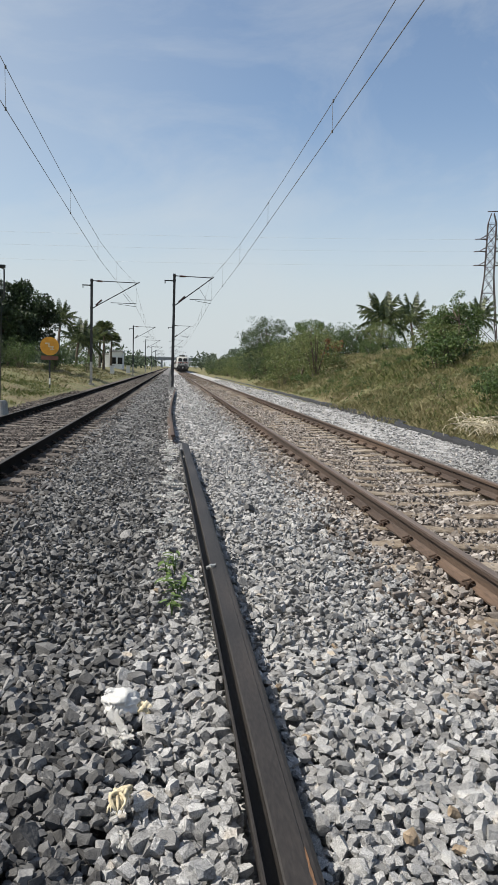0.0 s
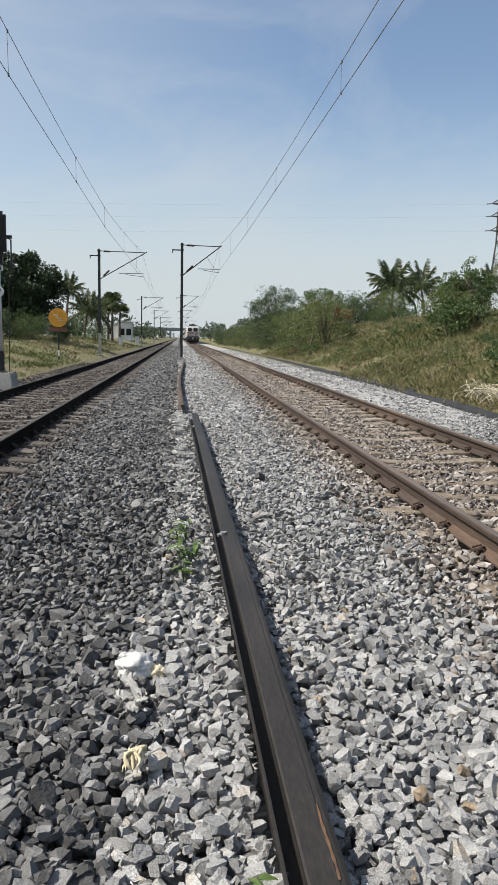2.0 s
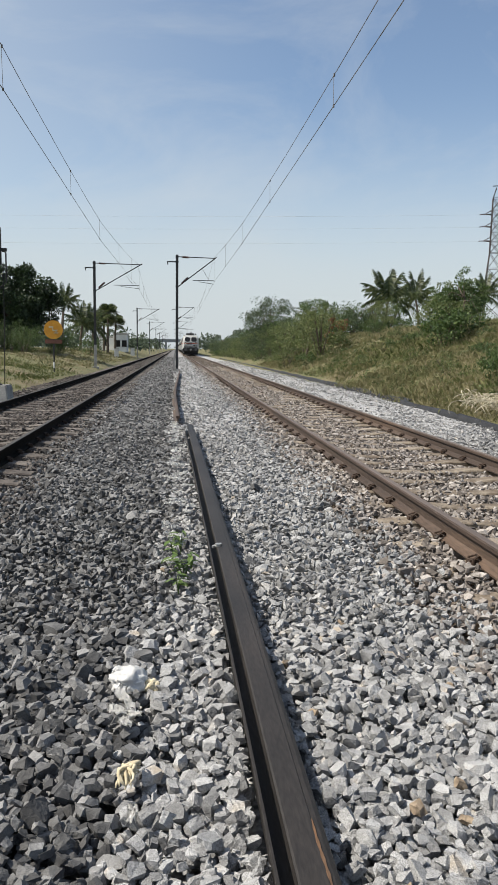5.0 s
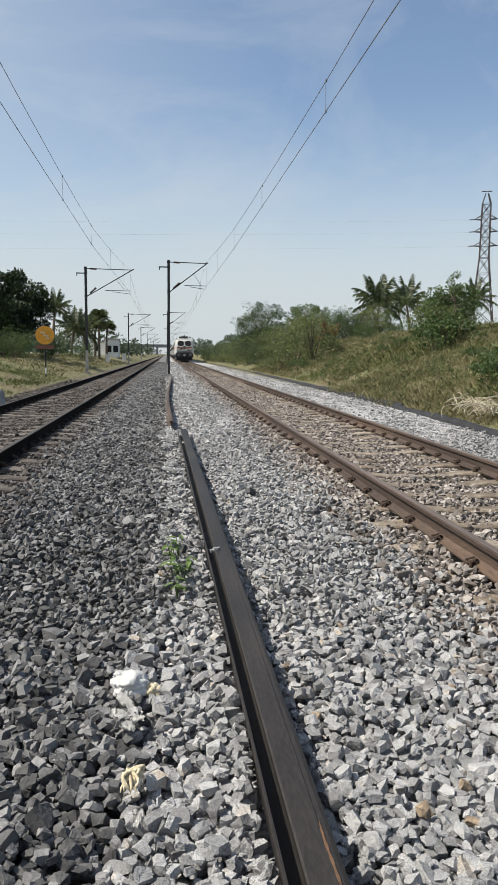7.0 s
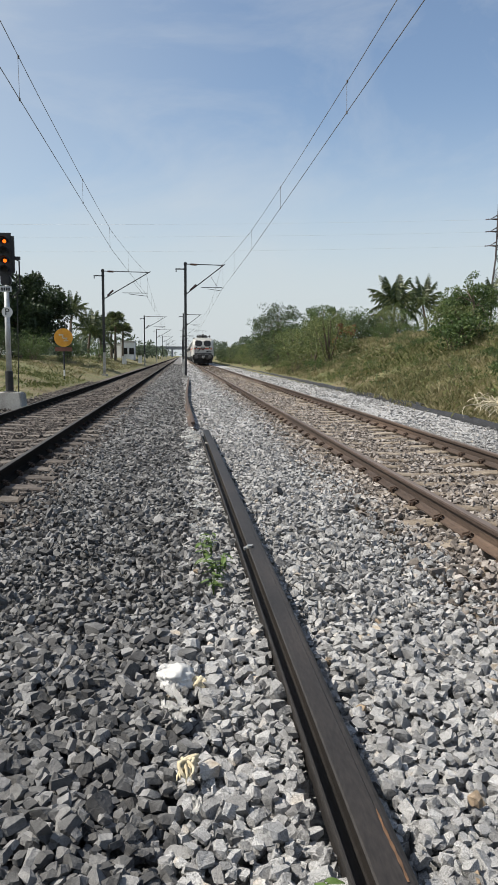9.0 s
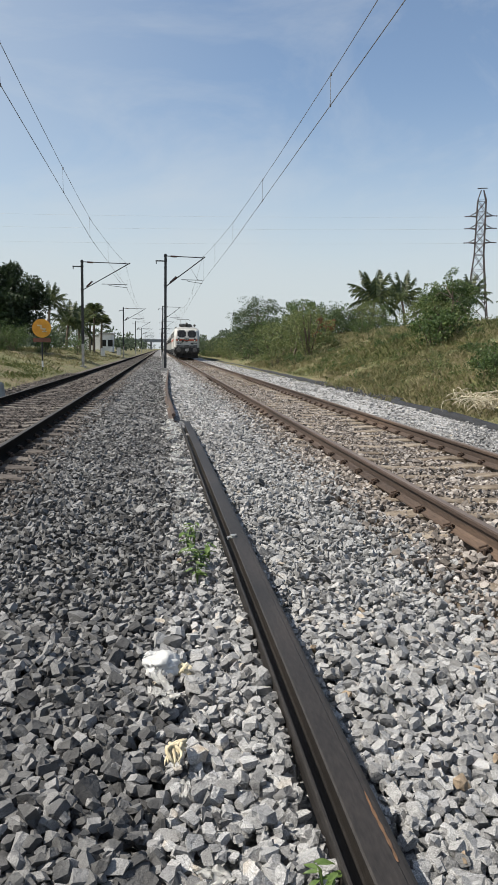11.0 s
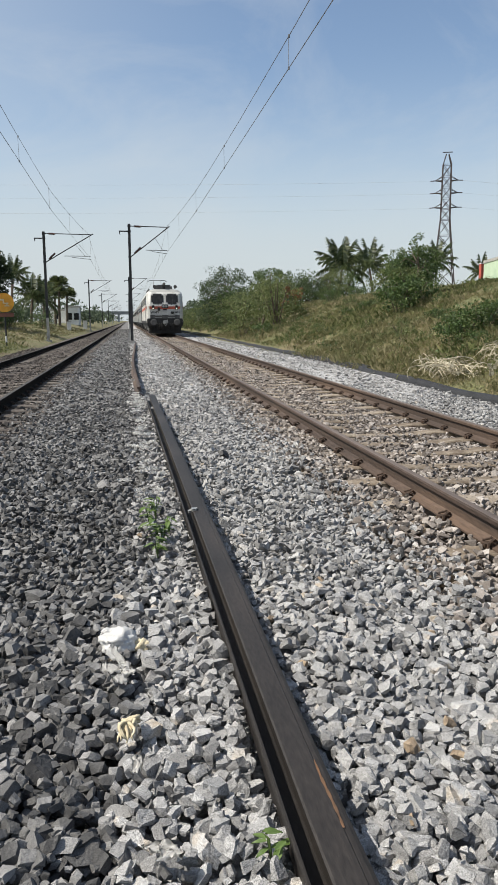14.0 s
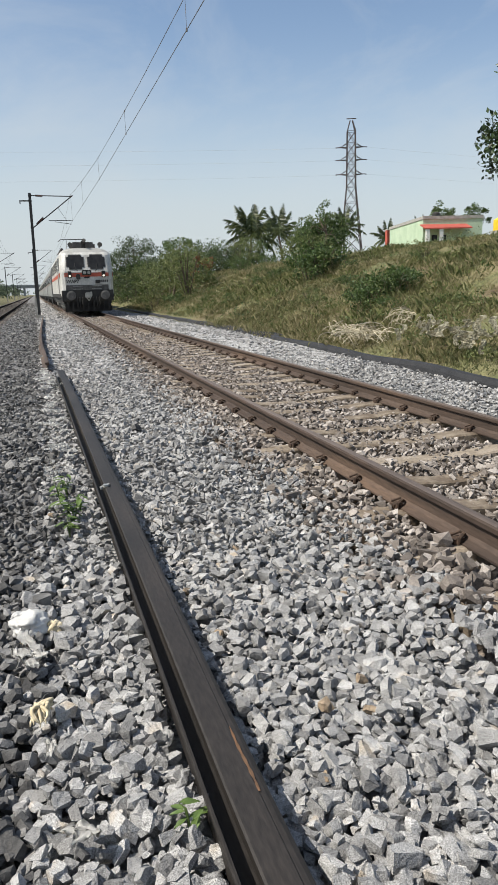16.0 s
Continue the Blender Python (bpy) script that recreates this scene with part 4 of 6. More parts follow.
def grass_field(name, x0, x1, y0, y1, density, tall, material, label, blades=9, where=None, seed=1):
    r = np.random.default_rng(seed)
    n = int((x1 - x0) * (y1 - y0) * density)
    x, y = r.uniform(x0, x1, n), r.uniform(y0, y1, n)
    patch = np.sin(x * 0.9 + 1.3 * np.sin(y * 0.5)) * np.sin(y * 0.7 + x * 0.3) + 0.5 * np.sin(x * 2.3 - y * 1.7)
    ok = r.uniform(-1.0, 1.0, n) < patch + 0.65
    if where is not None:
        ok &= where(x, y)
    x, y, patch = x[ok], y[ok], patch[ok]
    n = len(x)
    tuft = tall * (0.72 + 0.2 * patch) * r.uniform(0.5, 1.3, n)
    z = height(x, y) - 0.03
    nb = n * blades
    root = np.repeat(np.stack([x, y, z], -1), blades, 0) + np.concatenate([r.normal(0, 0.2, (nb, 2)), np.zeros((nb, 1))], 1)
    h = np.repeat(tuft, blades) * r.uniform(0.5, 1.2, nb)
    a, lean = r.uniform(0, 6.28, nb), r.uniform(0.1, 0.8, nb)
    out = np.stack([np.cos(a), np.sin(a), np.zeros(nb)], -1)
    side = np.stack([-np.sin(a), np.cos(a), np.zeros(nb)], -1) * (0.0028 + 0.0045 * h)[:, None]
    up = np.array([0, 0, 1.0])
    mid = root + up * (h * 0.55)[:, None] + out * (h * lean * 0.3)[:, None]
    tip = root + up * (h * (1 - 0.4 * lean))[:, None] + out * (h * lean)[:, None]
    v = np.stack([root, mid + side, tip, mid - side], 1).reshape(-1, 3)
    k = np.arange(nb)[:, None] * 4
    f = np.concatenate([k + np.array([[0, 1, 2]]), k + np.array([[0, 2, 3]])], 1).reshape(-1, 3)
    g = part(name, joined(name, v, f), material)
    return tagged(g, label, "grass", kind="stuff")


grass_field("bank_grass", 6.7, 19, 7, 30, 62, 0.24, GRASS, "dry yellow and green grass on the steep bank", 11, seed=2)
grass_field("bank_grass", 7.0, 22, 30, 62, 22, 0.33, GRASS, "dry yellow and green grass on the steep bank", 8, seed=3)
grass_field("bank_grass", 6.9, 20, 7, 45, 20, 0.34, GRASS_GREEN, "tall green grass clumps on the steep bank", 9,
            where=lambda x, y: np.sin(x * 0.6 + 1) + np.sin(y * 0.35 + x * 0.2) > 0.1, seed=4)
grass_field("bank_grass", 6.45, 9.2, 6.5, 22, 110, 0.16, GRASS, "short dry grass at the foot of the bank", 7, seed=9)
grass_field("verge_grass", -14, -5.4, 12, 40, 34, 0.2, GRASS_GREEN, "short yellow-green grass on the low bank", 5, seed=5)
grass_field("verge_grass", -22, -5.6, 40, 100, 8, 0.3, GRASS, "short dry grass on the low bank", 5, seed=6)


def make_bank_weeds():
    """Low leafy weeds between the grass."""
    r = np.random.default_rng(55)
    for material, label, n, seed in ((LEAF_LIGHT, "low pale green weeds among the bank grass", 420, 1), (LEAF, "low dark green weeds among the bank grass", 120, 2)):
        vs, fs, base = [], [], 0
        for _ in range(n):
            x, y = r.uniform(6.9, 17.5), r.uniform(8, 48)
            if math.sin(x * 0.8 + seed) + math.sin(y * 0.4 + x * 0.3 + seed * 2) < -0.2:
                continue
            t = r.uniform(0.15, 0.42)
            v, f = leaf_cloud(90, 9, (x, y, float(height(x, y)) + t * 0.45), (t * 1.2, t * 1.2, t * 0.6), 0.055, r)
            vs.append(v)
            fs.append(f + base)
            base += len(v)
        tagged(part("bank_weeds", joined("bank_weeds", np.concatenate(vs), np.concatenate(fs)), material), label, "weeds", kind="stuff")


make_bank_weeds()


def make_plants():
    bush = [make_shrub("bush", 3.2, 2.0, 3500, 90, 0.115, LEAF, "dense green bush on the railway bank", "bush", 11, "bushes along the bank"),
            make_shrub("bush", 3.4, 1.9, 3500, 84, 0.12, LEAF_LIGHT, "yellow-green leafy bush on the railway bank", "bush", 12, "bushes along the bank"),
            make_shrub("bush", 2.9, 2.1, 3500, 94, 0.115, LEAF_DARK, "dark green leafy bush on the railway bank", "bush", 13, "bushes along the bank"),
            make_shrub("bush", 2.4, 1.1, 1800, 24, 0.12, LEAF_RED, "rust-coloured dry bush on the railway bank", "bush", 14, "bushes along the bank"),
            make_shrub("bush", 0.9, 0.75, 1100, 34, 0.075, LEAF, "low leafy green shrub on the bank", "bush", 15, "bushes along the bank"),
            make_shrub("bush", 1.1, 0.9, 1100, 36, 0.075, LEAF_LIGHT, "low pale green shrub on the bank", "bush", 16, "bushes along the bank")]
    spots = []
    r = random.Random(5)
    for y in range(46, 150, 5):
        spots.append((r.choice((0, 1, 1, 2)), 8.9 + r.uniform(-0.7, 0.9) - 0.006 * (y - 46), y + r.uniform(-1.5, 1.5), r.uniform(0.65, 1.05)))
        spots.append((r.choice((0, 2, 1, 0)), 12.2 + r.uniform(-1, 1.2), y + r.uniform(-2, 2), r.uniform(0.75, 1.05) if y > 57 else r.uniform(0.35, 0.5)))
        spots.append((r.choice((4, 5)), 7.6 + r.uniform(-0.2, 0.5), y + r.uniform(-2, 2), r.uniform(0.7, 1.3)))
        if y < 110:
            spots.append((r.choice((0, 2, 1)), 16.5 + r.uniform(-1.2, 1.5), y + 8 + r.uniform(-2, 2), r.uniform(0.7, 0.95) if y > 66 else r.uniform(0.25, 0.4)))
    for y in range(60, 104, 6):
        spots.append((r.choice((0, 2, 0)), 10.4 + r.uniform(-0.6, 0.6), y + r.uniform(-1, 1), r.uniform(0.95, 1.2)))
    spots += [(0, 14.6, 60, 0.85), (2, 15.8, 61.5, 0.9), (1, 16.8, 60, 0.8), (0, 18.2, 62, 0.85), (2, 13.5, 58, 0.8), (3, 11.6, 52.5, 0.95), (0, 19.0, 49, 1.0), (0, 20.3, 50.5, 0.9), (1, 18.2, 51, 0.75), (0, 21.8, 53, 0.7), (0, 17.5, 62, 0.55), (2, 20.5, 68, 0.62), (0, 23, 70, 0.6), (2, 25.5, 72, 0.6), (1, 28, 74, 0.55), (0, 15.5, 57, 0.45), (0, -11.2, 56, 0.8), (2, -13.5, 55, 0.95), (0, -15.6, 54, 0.95), (1, -16.5, 50, 0.7)]
    for k, x, y, s in spots:
        copy_thing(bush[k], ground_pose(x, y, r.uniform(0, 360), s))
    for _ in range(40):
        x, y = r.uniform(8.5, 12.5), r.uniform(17, 46)
        copy_thing(bush[r.choice((4, 5, 4))], ground_pose(x, y, r.uniform(0, 360), r.uniform(0.3, 0.65)))
    for x, y, s in ((8.6, 18.7, 0.85), (9.1, 19.1, 0.95), (9.6, 18.9, 0.9), (10.1, 19.3, 0.8), (10.5, 20.0, 0.7), (10.9, 29.0, 1.5), (11.5, 29.6, 1.6)):
        copy_thing(bush[4], ground_pose(x, y, r.uniform(0, 360), s))
    for _ in range(14):
        x, y = r.uniform(-16, -8), r.uniform(42, 95)
        copy_thing(bush[r.choice((0, 4, 5, 5))], ground_pose(x, y, r.uniform(0, 360), r.uniform(0.3, 0.7)))
    for b in bush:
        for o in (*b.children_recursive, b):
            bpy.data.objects.remove(o)
    make_tree("tree", ground_pose(9.3, 72), 5.9, (2.6, 2.6, 2.2), 0.16, 12000, 130, 0.11, LEAF_DARK, "round-crowned dark green tree above the bushes", "tree", 21)
    make_tree("tree", ground_pose(15.0, 78), 4.6, (2.4, 2.4, 1.8), 0.14, 4500, 60, 0.16, LEAF, "leafy green tree behind the bank", "tree", 22)
    make_tree("tree", ground_pose(19.6, 50.5), 3.3, (1.8, 1.8, 1.6), 0.1, 3600, 60, 0.11, LEAF_LIGHT, "slender yellow-green tree on top of the bank", "tree", 23)
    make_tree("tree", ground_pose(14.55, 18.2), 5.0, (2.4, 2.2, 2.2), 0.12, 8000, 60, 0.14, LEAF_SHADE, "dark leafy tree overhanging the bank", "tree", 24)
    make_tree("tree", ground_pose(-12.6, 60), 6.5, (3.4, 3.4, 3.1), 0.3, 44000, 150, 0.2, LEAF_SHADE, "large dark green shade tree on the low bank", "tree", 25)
    make_tree("tree", ground_pose(-14.6, 50), 4.0, (2.0, 2.0, 1.8), 0.15, 5000, 70, 0.14, LEAF, "bright green tree beside the shade tree", "tree", 26)
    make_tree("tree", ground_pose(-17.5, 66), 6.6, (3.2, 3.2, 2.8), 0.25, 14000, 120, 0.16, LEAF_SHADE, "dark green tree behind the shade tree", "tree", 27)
    make_tree("tree", ground_pose(12.4, 31), 3.0, (1.05, 1.05, 1.45), 0.07, 6000, 70, 0.085, LEAF, "slender leafy tree growing on the bank slope", "tree", 28)
    make_tree("tree", ground_pose(11.5, 30.2), 2.1, (0.8, 0.8, 1.0), 0.05, 3000, 44, 0.08, LEAF_LIGHT, "young yellow-green tree growing on the bank slope", "tree", 29)
    for x, y, t, n, s in ((52.4, 89, 10.2, 1, 31), (55.2, 90, 8.4, 2, 32), (58.2, 90, 10.3, 3, 33)):
        make_tree("tree", ground_pose(x, y), t * 0.9, (1.7, 1.7, 1.9), 0.15, 2600, 34, 0.2, LEAF, "leafy green tree behind the green building", "tree", s)
    make_palm(ground_pose(21.9, 76), 4.3, 3.7, 24, "coconut palm with drooping feathered fronds behind the bank", 41, 0.4)
    make_palm(ground_pose(28.4, 84), 5.1, 3.4, 22, "coconut palm with drooping feathered fronds behind the bank", 42, -0.5)
    make_palm(ground_pose(32.0, 86), 4.0, 3.0, 20, "coconut palm with drooping feathered fronds behind the bank", 43, 0.3)
    make_palm(ground_pose(38.6, 90), 6.2, 3.2, 20, "coconut palm with drooping feathered fronds behind the bank", 44, 0.2)
    make_palm(ground_pose(44.7, 90), 5.0, 2.6, 18, "coconut palm with drooping feathered fronds behind the bank", 45, 0.2)
    make_palm(ground_pose(49.6, 90), 5.5, 2.6, 18, "coconut palm with drooping feathered fronds behind the house", 52, 0.2)
    make_palm(ground_pose(-12.6, 84), 5.6, 2.3, 22, "slim coconut palm on the low bank", 46, 0.3)
    make_palm(ground_pose(-11.6, 92), 3.6, 3.0, 22, "coconut palm with drooping feathered fronds on the low bank", 47, 0.3)
    make_palm(ground_pose(-10.6, 98), 3.4, 3.0, 22, "coconut palm with drooping feathered fronds on the low bank", 48, -0.2)
    make_palm(ground_pose(-9.0, 100), 5.6, 1.9, 34, "dark fan palm on the low bank", 49, 0.1, True)
    make_palm(ground_pose(-9.9, 104), 5.0, 1.9, 34, "dark fan palm on the low bank", 50, 0.1, True)
    make_palm(ground_pose(-8.5, 106), 4.4, 1.8, 30, "dark fan palm on the low bank", 51, 0.1, True)
    # distant belts of trees
    rr = np.random.default_rng(77)
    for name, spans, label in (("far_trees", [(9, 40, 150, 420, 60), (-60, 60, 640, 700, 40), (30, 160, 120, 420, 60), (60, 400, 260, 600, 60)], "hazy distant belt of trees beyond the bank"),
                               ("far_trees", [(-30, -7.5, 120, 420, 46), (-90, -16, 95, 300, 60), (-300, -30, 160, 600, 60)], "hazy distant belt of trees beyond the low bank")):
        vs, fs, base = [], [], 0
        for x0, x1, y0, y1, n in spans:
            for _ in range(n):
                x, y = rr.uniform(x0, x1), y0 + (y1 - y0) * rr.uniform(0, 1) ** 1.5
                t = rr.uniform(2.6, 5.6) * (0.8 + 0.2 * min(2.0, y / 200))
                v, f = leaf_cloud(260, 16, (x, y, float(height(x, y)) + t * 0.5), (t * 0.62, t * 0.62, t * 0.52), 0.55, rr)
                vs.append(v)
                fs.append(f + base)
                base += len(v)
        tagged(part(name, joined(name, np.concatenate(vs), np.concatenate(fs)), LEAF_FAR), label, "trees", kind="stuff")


make_plants()


# ---- signal and signs ----
def make_signal():
    sig = thing("railway_signal", pose(-4.71, 19.9, 0.02), "colour light signal with two amber lamps on a silver post", "railway signal")
    bm = bmesh.new()
    rings = [[bm.verts.new((x * w, y * w, z)) for x, y in ((-1, -1), (1, -1), (1, 1), (-1, 1))] for z, w in ((-0.3, 0.42), (0.42, 0.34))]
    for k in range(4):
        bm.faces.new((rings[0][k], rings[0][(k + 1) % 4], rings[1][(k + 1) % 4], rings[1][k]))
    bm.faces.new(rings[1])
    bmesh.ops.bevel(bm, geom=bm.edges[:], offset=0.03, segments=2, affect="EDGES")
    part("base", bm, CONCRETE, sig, "tapered concrete block base")
    part("socket", tube(bmesh.new(), [(0, 0, 0.4), (0, 0, 0.44), (0, 0, 0.46), (0, 0, 0.98)], [0.17, 0.17, 0.105, 0.105], 14), SIGNAL_BLACK, sig)
    part("post", tube(bmesh.new(), [(0, 0, 0.95), (0, 0, 3.4)], [0.075, 0.065], 14), SILVER_POST, sig, "silver-painted tubular post", smooth=True)
    bm = bmesh.new()
    box(bm, -0.235, 0.235, -0.05, 0.05, 3.45, 4.55, 0.08)
    head = part("signal_head", bm, SIGNAL_BLACK, sig, "black rounded signal head")
    for z, lit in ((4.33, True), (4.07, False), (3.84, True), (3.6, False)):
        part("lens", disc(bmesh.new(), (0, -0.055, z), (0, 1, 0), 0.046, 0.02, 16), AMBER if lit else SIGNAL_BLACK, head, "lit amber lens" if lit else "unlit dark lens")
        bm = bmesh.new()
        arc = [math.pi * k / 8 for k in range(-1, 10)]
        a = [bm.verts.new((0.1 * math.cos(t), -0.05, z + 0.1 * math.sin(t))) for t in arc]
        b = [bm.verts.new((0.1 * math.cos(t), -0.26, z + 0.1 * math.sin(t) + 0.01)) for t in arc]
        for k in range(len(arc) - 1):
            bm.faces.new((a[k], a[k + 1], b[k + 1], b[k]))
        bmesh.ops.solidify(bm, geom=bm.faces[:], thickness=0.006)
        part("hood", bm, SIGNAL_BLACK, head)
    bm = box(bmesh.new(), -0.13, 0.13, -0.1, 0.1, 3.22, 3.47, 0.03)
    part("junction_box", bm, SIGNAL_BLACK, sig)
    part("name_plate", box(bmesh.new(), -0.15, 0.15, -0.09, -0.075, 3.04, 3.18), SILVER_POST, sig, "small pale plate with illegible marks")
    bm = bmesh.new()
    for x in (-0.09, -0.03, 0.03, 0.09):
        box(bm, x - 0.02, x + 0.02, -0.094, -0.09, 3.07, 3.15)
    part("plate_marks", bm, MAST, sig)
    part("marker_disc", disc(bmesh.new(), (0.02, -0.085, 2.52), (0, 1, 0), 0.14, 0.012, 20), WALL_WHITE, sig, "white disc with a black letter P")
    fc = bpy.data.curves.new("letter", "FONT")
    fc.body, fc.size, fc.extrude, fc.align_x, fc.align_y = "P", 0.24, 0.002, "CENTER", "CENTER"
    fc.materials.append(SIGNAL_BLACK)
    letter = new("letter", fc)
    letter.parent = sig
    letter.matrix_basis = pose(0.02, -0.094, 2.52, 90, 0, 0)
    bm = tube(bmesh.new(), [(0.22, 0.08, 3.9), (0.33, 0.08, 3.85), (0.33, 0.08, 3.1), (0.12, 0.08, 2.9)], 0.02, 6)
    tube(bm, [(-0.22, 0.08, 3.9), (-0.30, 0.08, 3.8), (-0.22, 0.08, 3.1)], 0.02, 6)
    box(bm, 0.22, 0.36, 0.02, 0.12, 3.88, 3.96)
    part("cable_bracket", bm, SIGNAL_BLACK, sig)
    part("ladder_cable", tube(bmesh.new(), [(0.25, 0.1, 3.6), (0.24, 0.1, 2.0), (0.2, 0.12, 0.3)], 0.012, 5), SIGNAL_BLACK, sig)


def make_disc_sign():
    sign = thing("track_sign", pose(-6.02, 37.5, 0.2), "round orange-yellow sign on a thin post with a brown plate", "railway sign")
    part("post", tube(bmesh.new(), [(0, 0, -0.3), (0, 0, 2.0)], 0.04, 8), SIGNAL_BLACK, sign)
    bm = bmesh.new()
    tube(bm, [(0, 0, 0.2), (0, 0, 0.5)], 0.042, 8)
    part("post_band", bm, WALL_WHITE, sign, "white band on the post")
    part("disc", disc(bmesh.new(), (0, -0.05, 2.1), (0, 1, 0), 0.46, 0.03, 36), SIGN_YELLOW, sign, "orange-yellow disc with pale marks")
    bm = bmesh.new()
    for x0, x1, z0, z1 in ((-0.22, -0.02, 2.2, 2.27), (-0.06, 0.0, 2.06, 2.27), (-0.02, 0.2, 2.04, 2.1), (0.1, 0.16, 1.92, 2.1), (0.02, 0.24, 1.92, 1.97)):
        box(bm, x0, x1, -0.073, -0.066, z0, z1)
    part("marks", bm, SIGN_PALE, sign)
    part("plate", box(bmesh.new(), -0.42, 0.42, -0.06, -0.04, 1.42, 1.62, 0.008), SIGN_RED, sign, "faded red-brown plate under the disc")


make_signal()
make_disc_sign()


# ---- buildings ----
def make_green_house():
    house = thing("flat_roofed_house", pose(33.3, 59.4, 3.2, 0, 0, -12), "pale green flat-roofed house with red eave above the bank", "house")
    part("wall", box(bmesh.new(), 0.0, 5.4, 0.9, 12.3, 0, 3.85), WALL_GREEN, house)
    part("parapet", box(bmesh.new(), -0.06, 5.46, 0.84, 12.36, 3.853, 4.12), CONCRETE, house)
    bm = bmesh.new()
    sec = [(-0.7, 3.0), (0.86, 3.42), (0.86, 3.34), (-0.7, 2.9)]
    rings = [[bm.verts.new((x, y, z)) for y, z in sec] for x in (-0.3, 3.9)]
    for k in range(4):
        bm.faces.new((rings[0][k], rings[0][(k + 1) % 4], rings[1][(k + 1) % 4], rings[1][k]))
    bm.faces.new(rings[0][::-1])
    bm.faces.new(rings[1])
    bmesh.ops.recalc_face_normals(bm, faces=bm.faces)
    part("eave", bm, ROOF_RED, house, "sloping red-painted eave")
    for x in (0.0, 1.2):
        part("pillar", box(bmesh.new(), x - 0.15, x + 0.15, -0.65, -0.35, 0, 2.95), WALL_WHITE, house)
    for x in (0.8, 1.6):
        w = part("window", box(bmesh.new(), x, x + 0.5, 0.87, 0.895, 1.4, 2.5), GLASS_DARK, house)
        part("frame", box(bmesh.new(), x - 0.06, x + 0.56, 0.84, 0.868, 1.32, 1.4), WALL_WHITE, w)
    part("door", box(bmesh.new(), 3.0, 3.85, 0.86, 0.895, 0, 2.3), BARK, house)
    tank = thing("water_tank", pose(36.9, 64, 7.325), "black water tank on the house roof", "water tank", "roof tanks")
    part("tank_body", tube(bmesh.new(), [(0, 0, 0), (0, 0, 0.6), (0, 0, 0.68), (0, 0, 0.75)], [0.4, 0.4, 0.28, 0.14], 14), BLACK_PAINT, tank)
    red = thing("red_shed", pose(36.25, 72.6, 3.0), "small red-painted block beside the green house", "shed")
    part("shed_body", box(bmesh.new(), -0.22, 0.22, -0.25, 0.25, 0, 4.1, 0.03), ROOF_RED, red)
    part("roof_slab", box(bmesh.new(), -0.26, 0.26, -0.3, 0.3, 4.103, 4.18), WALL_WHITE, red)
    yellow = thing("water_tank", pose(42.5, 62, 3.3), "bright yellow water tank on a stand behind the bank", "water tank", "roof tanks")
    part("tank_body", tube(bmesh.new(), [(0, 0, 2.9), (0, 0, 3.85), (0, 0, 4.0), (0, 0, 4.1)], [0.6, 0.6, 0.4, 0.18], 16), TANK_YELLOW, yellow)
    part("stand", box(bmesh.new(), -0.6, 0.6, -0.6, 0.6, 0, 2.9), CONCRETE, yellow)


def make_white_house(x, y, w, d, h, label):
    house = thing("white_building", pose(x, y, float(height(x, y)) - 0.1), label, "building", "pale buildings behind the low bank")
    part("wall", box(bmesh.new(), 0, w, 0, d, 0, h), WALL_WHITE, house)
    part("parapet", box(bmesh.new(), -0.1, w + 0.1, -0.1, d + 0.1, h + 0.003, h + 0.3), CONCRETE, house)
    n = max(2, int(w / 2))
    for k in range(n):
        xa = (k + 0.3) * w / n
        for z in ((0.9, 2.0),) if h < 4 else ((0.9, 2.0), (h - 2.2, h - 1.0)):
            part("window", box(bmesh.new(), xa, xa + 0.8, -0.03, -0.003, z[0], z[1]), GLASS_DARK, house)


make_green_house()
make_white_house(-13.2, 130, 4.6, 6, 2.3, "low white building behind the fan palms")
make_white_house(-10.4, 126, 2.2, 5, 2.9, "small whitewashed building behind the fan palms")
make_white_house(-24, 90, 5, 6, 2.6, "pale house half hidden by the shade tree")


def make_cabinet(x, y, s, label):
    c = thing("trackside_cabinet", pose(x, y, float(height(x, y)) - 0.05), label, "trackside cabinet", "trackside cabinets")
    part("cabinet_body", box(bmesh.new(), -0.35 * s, 0.35 * s, -0.3 * s, 0.3 * s, 0, 1.5 * s, 0.03), WALL_WHITE, c)
    part("cabinet_roof", box(bmesh.new(), -0.4 * s, 0.4 * s, -0.35 * s, 0.35 * s, 1.5 * s + 0.003, 1.57 * s), CONCRETE, c)


make_cabinet(-6.9, 88, 0.7, "pale grey trackside relay cabinet on the low bank")
make_cabinet(-6.4, 112, 0.8, "pale grey trackside relay cabinet on the low bank")


def make_bridge():
    b = thing("road_overbridge", pose(0, 600, 0), "hazy grey road overbridge far down the line", "bridge")
    part("deck", box(bmesh.new(), -60, 22, 0, 9, 6.5, 8.2), BRIDGE_GREY, b)
    part("railing", box(bmesh.new(), -60, 22, -0.2, 0, 8.2, 9.0), BRIDGE_GREY, b)
    for x in (-14, -7.5, 7.5, 14):
        part("pier", box(bmesh.new(), x - 0.8, x + 0.8, 1, 8, -0.2, 6.5), BRIDGE_GREY, b)


make_bridge()


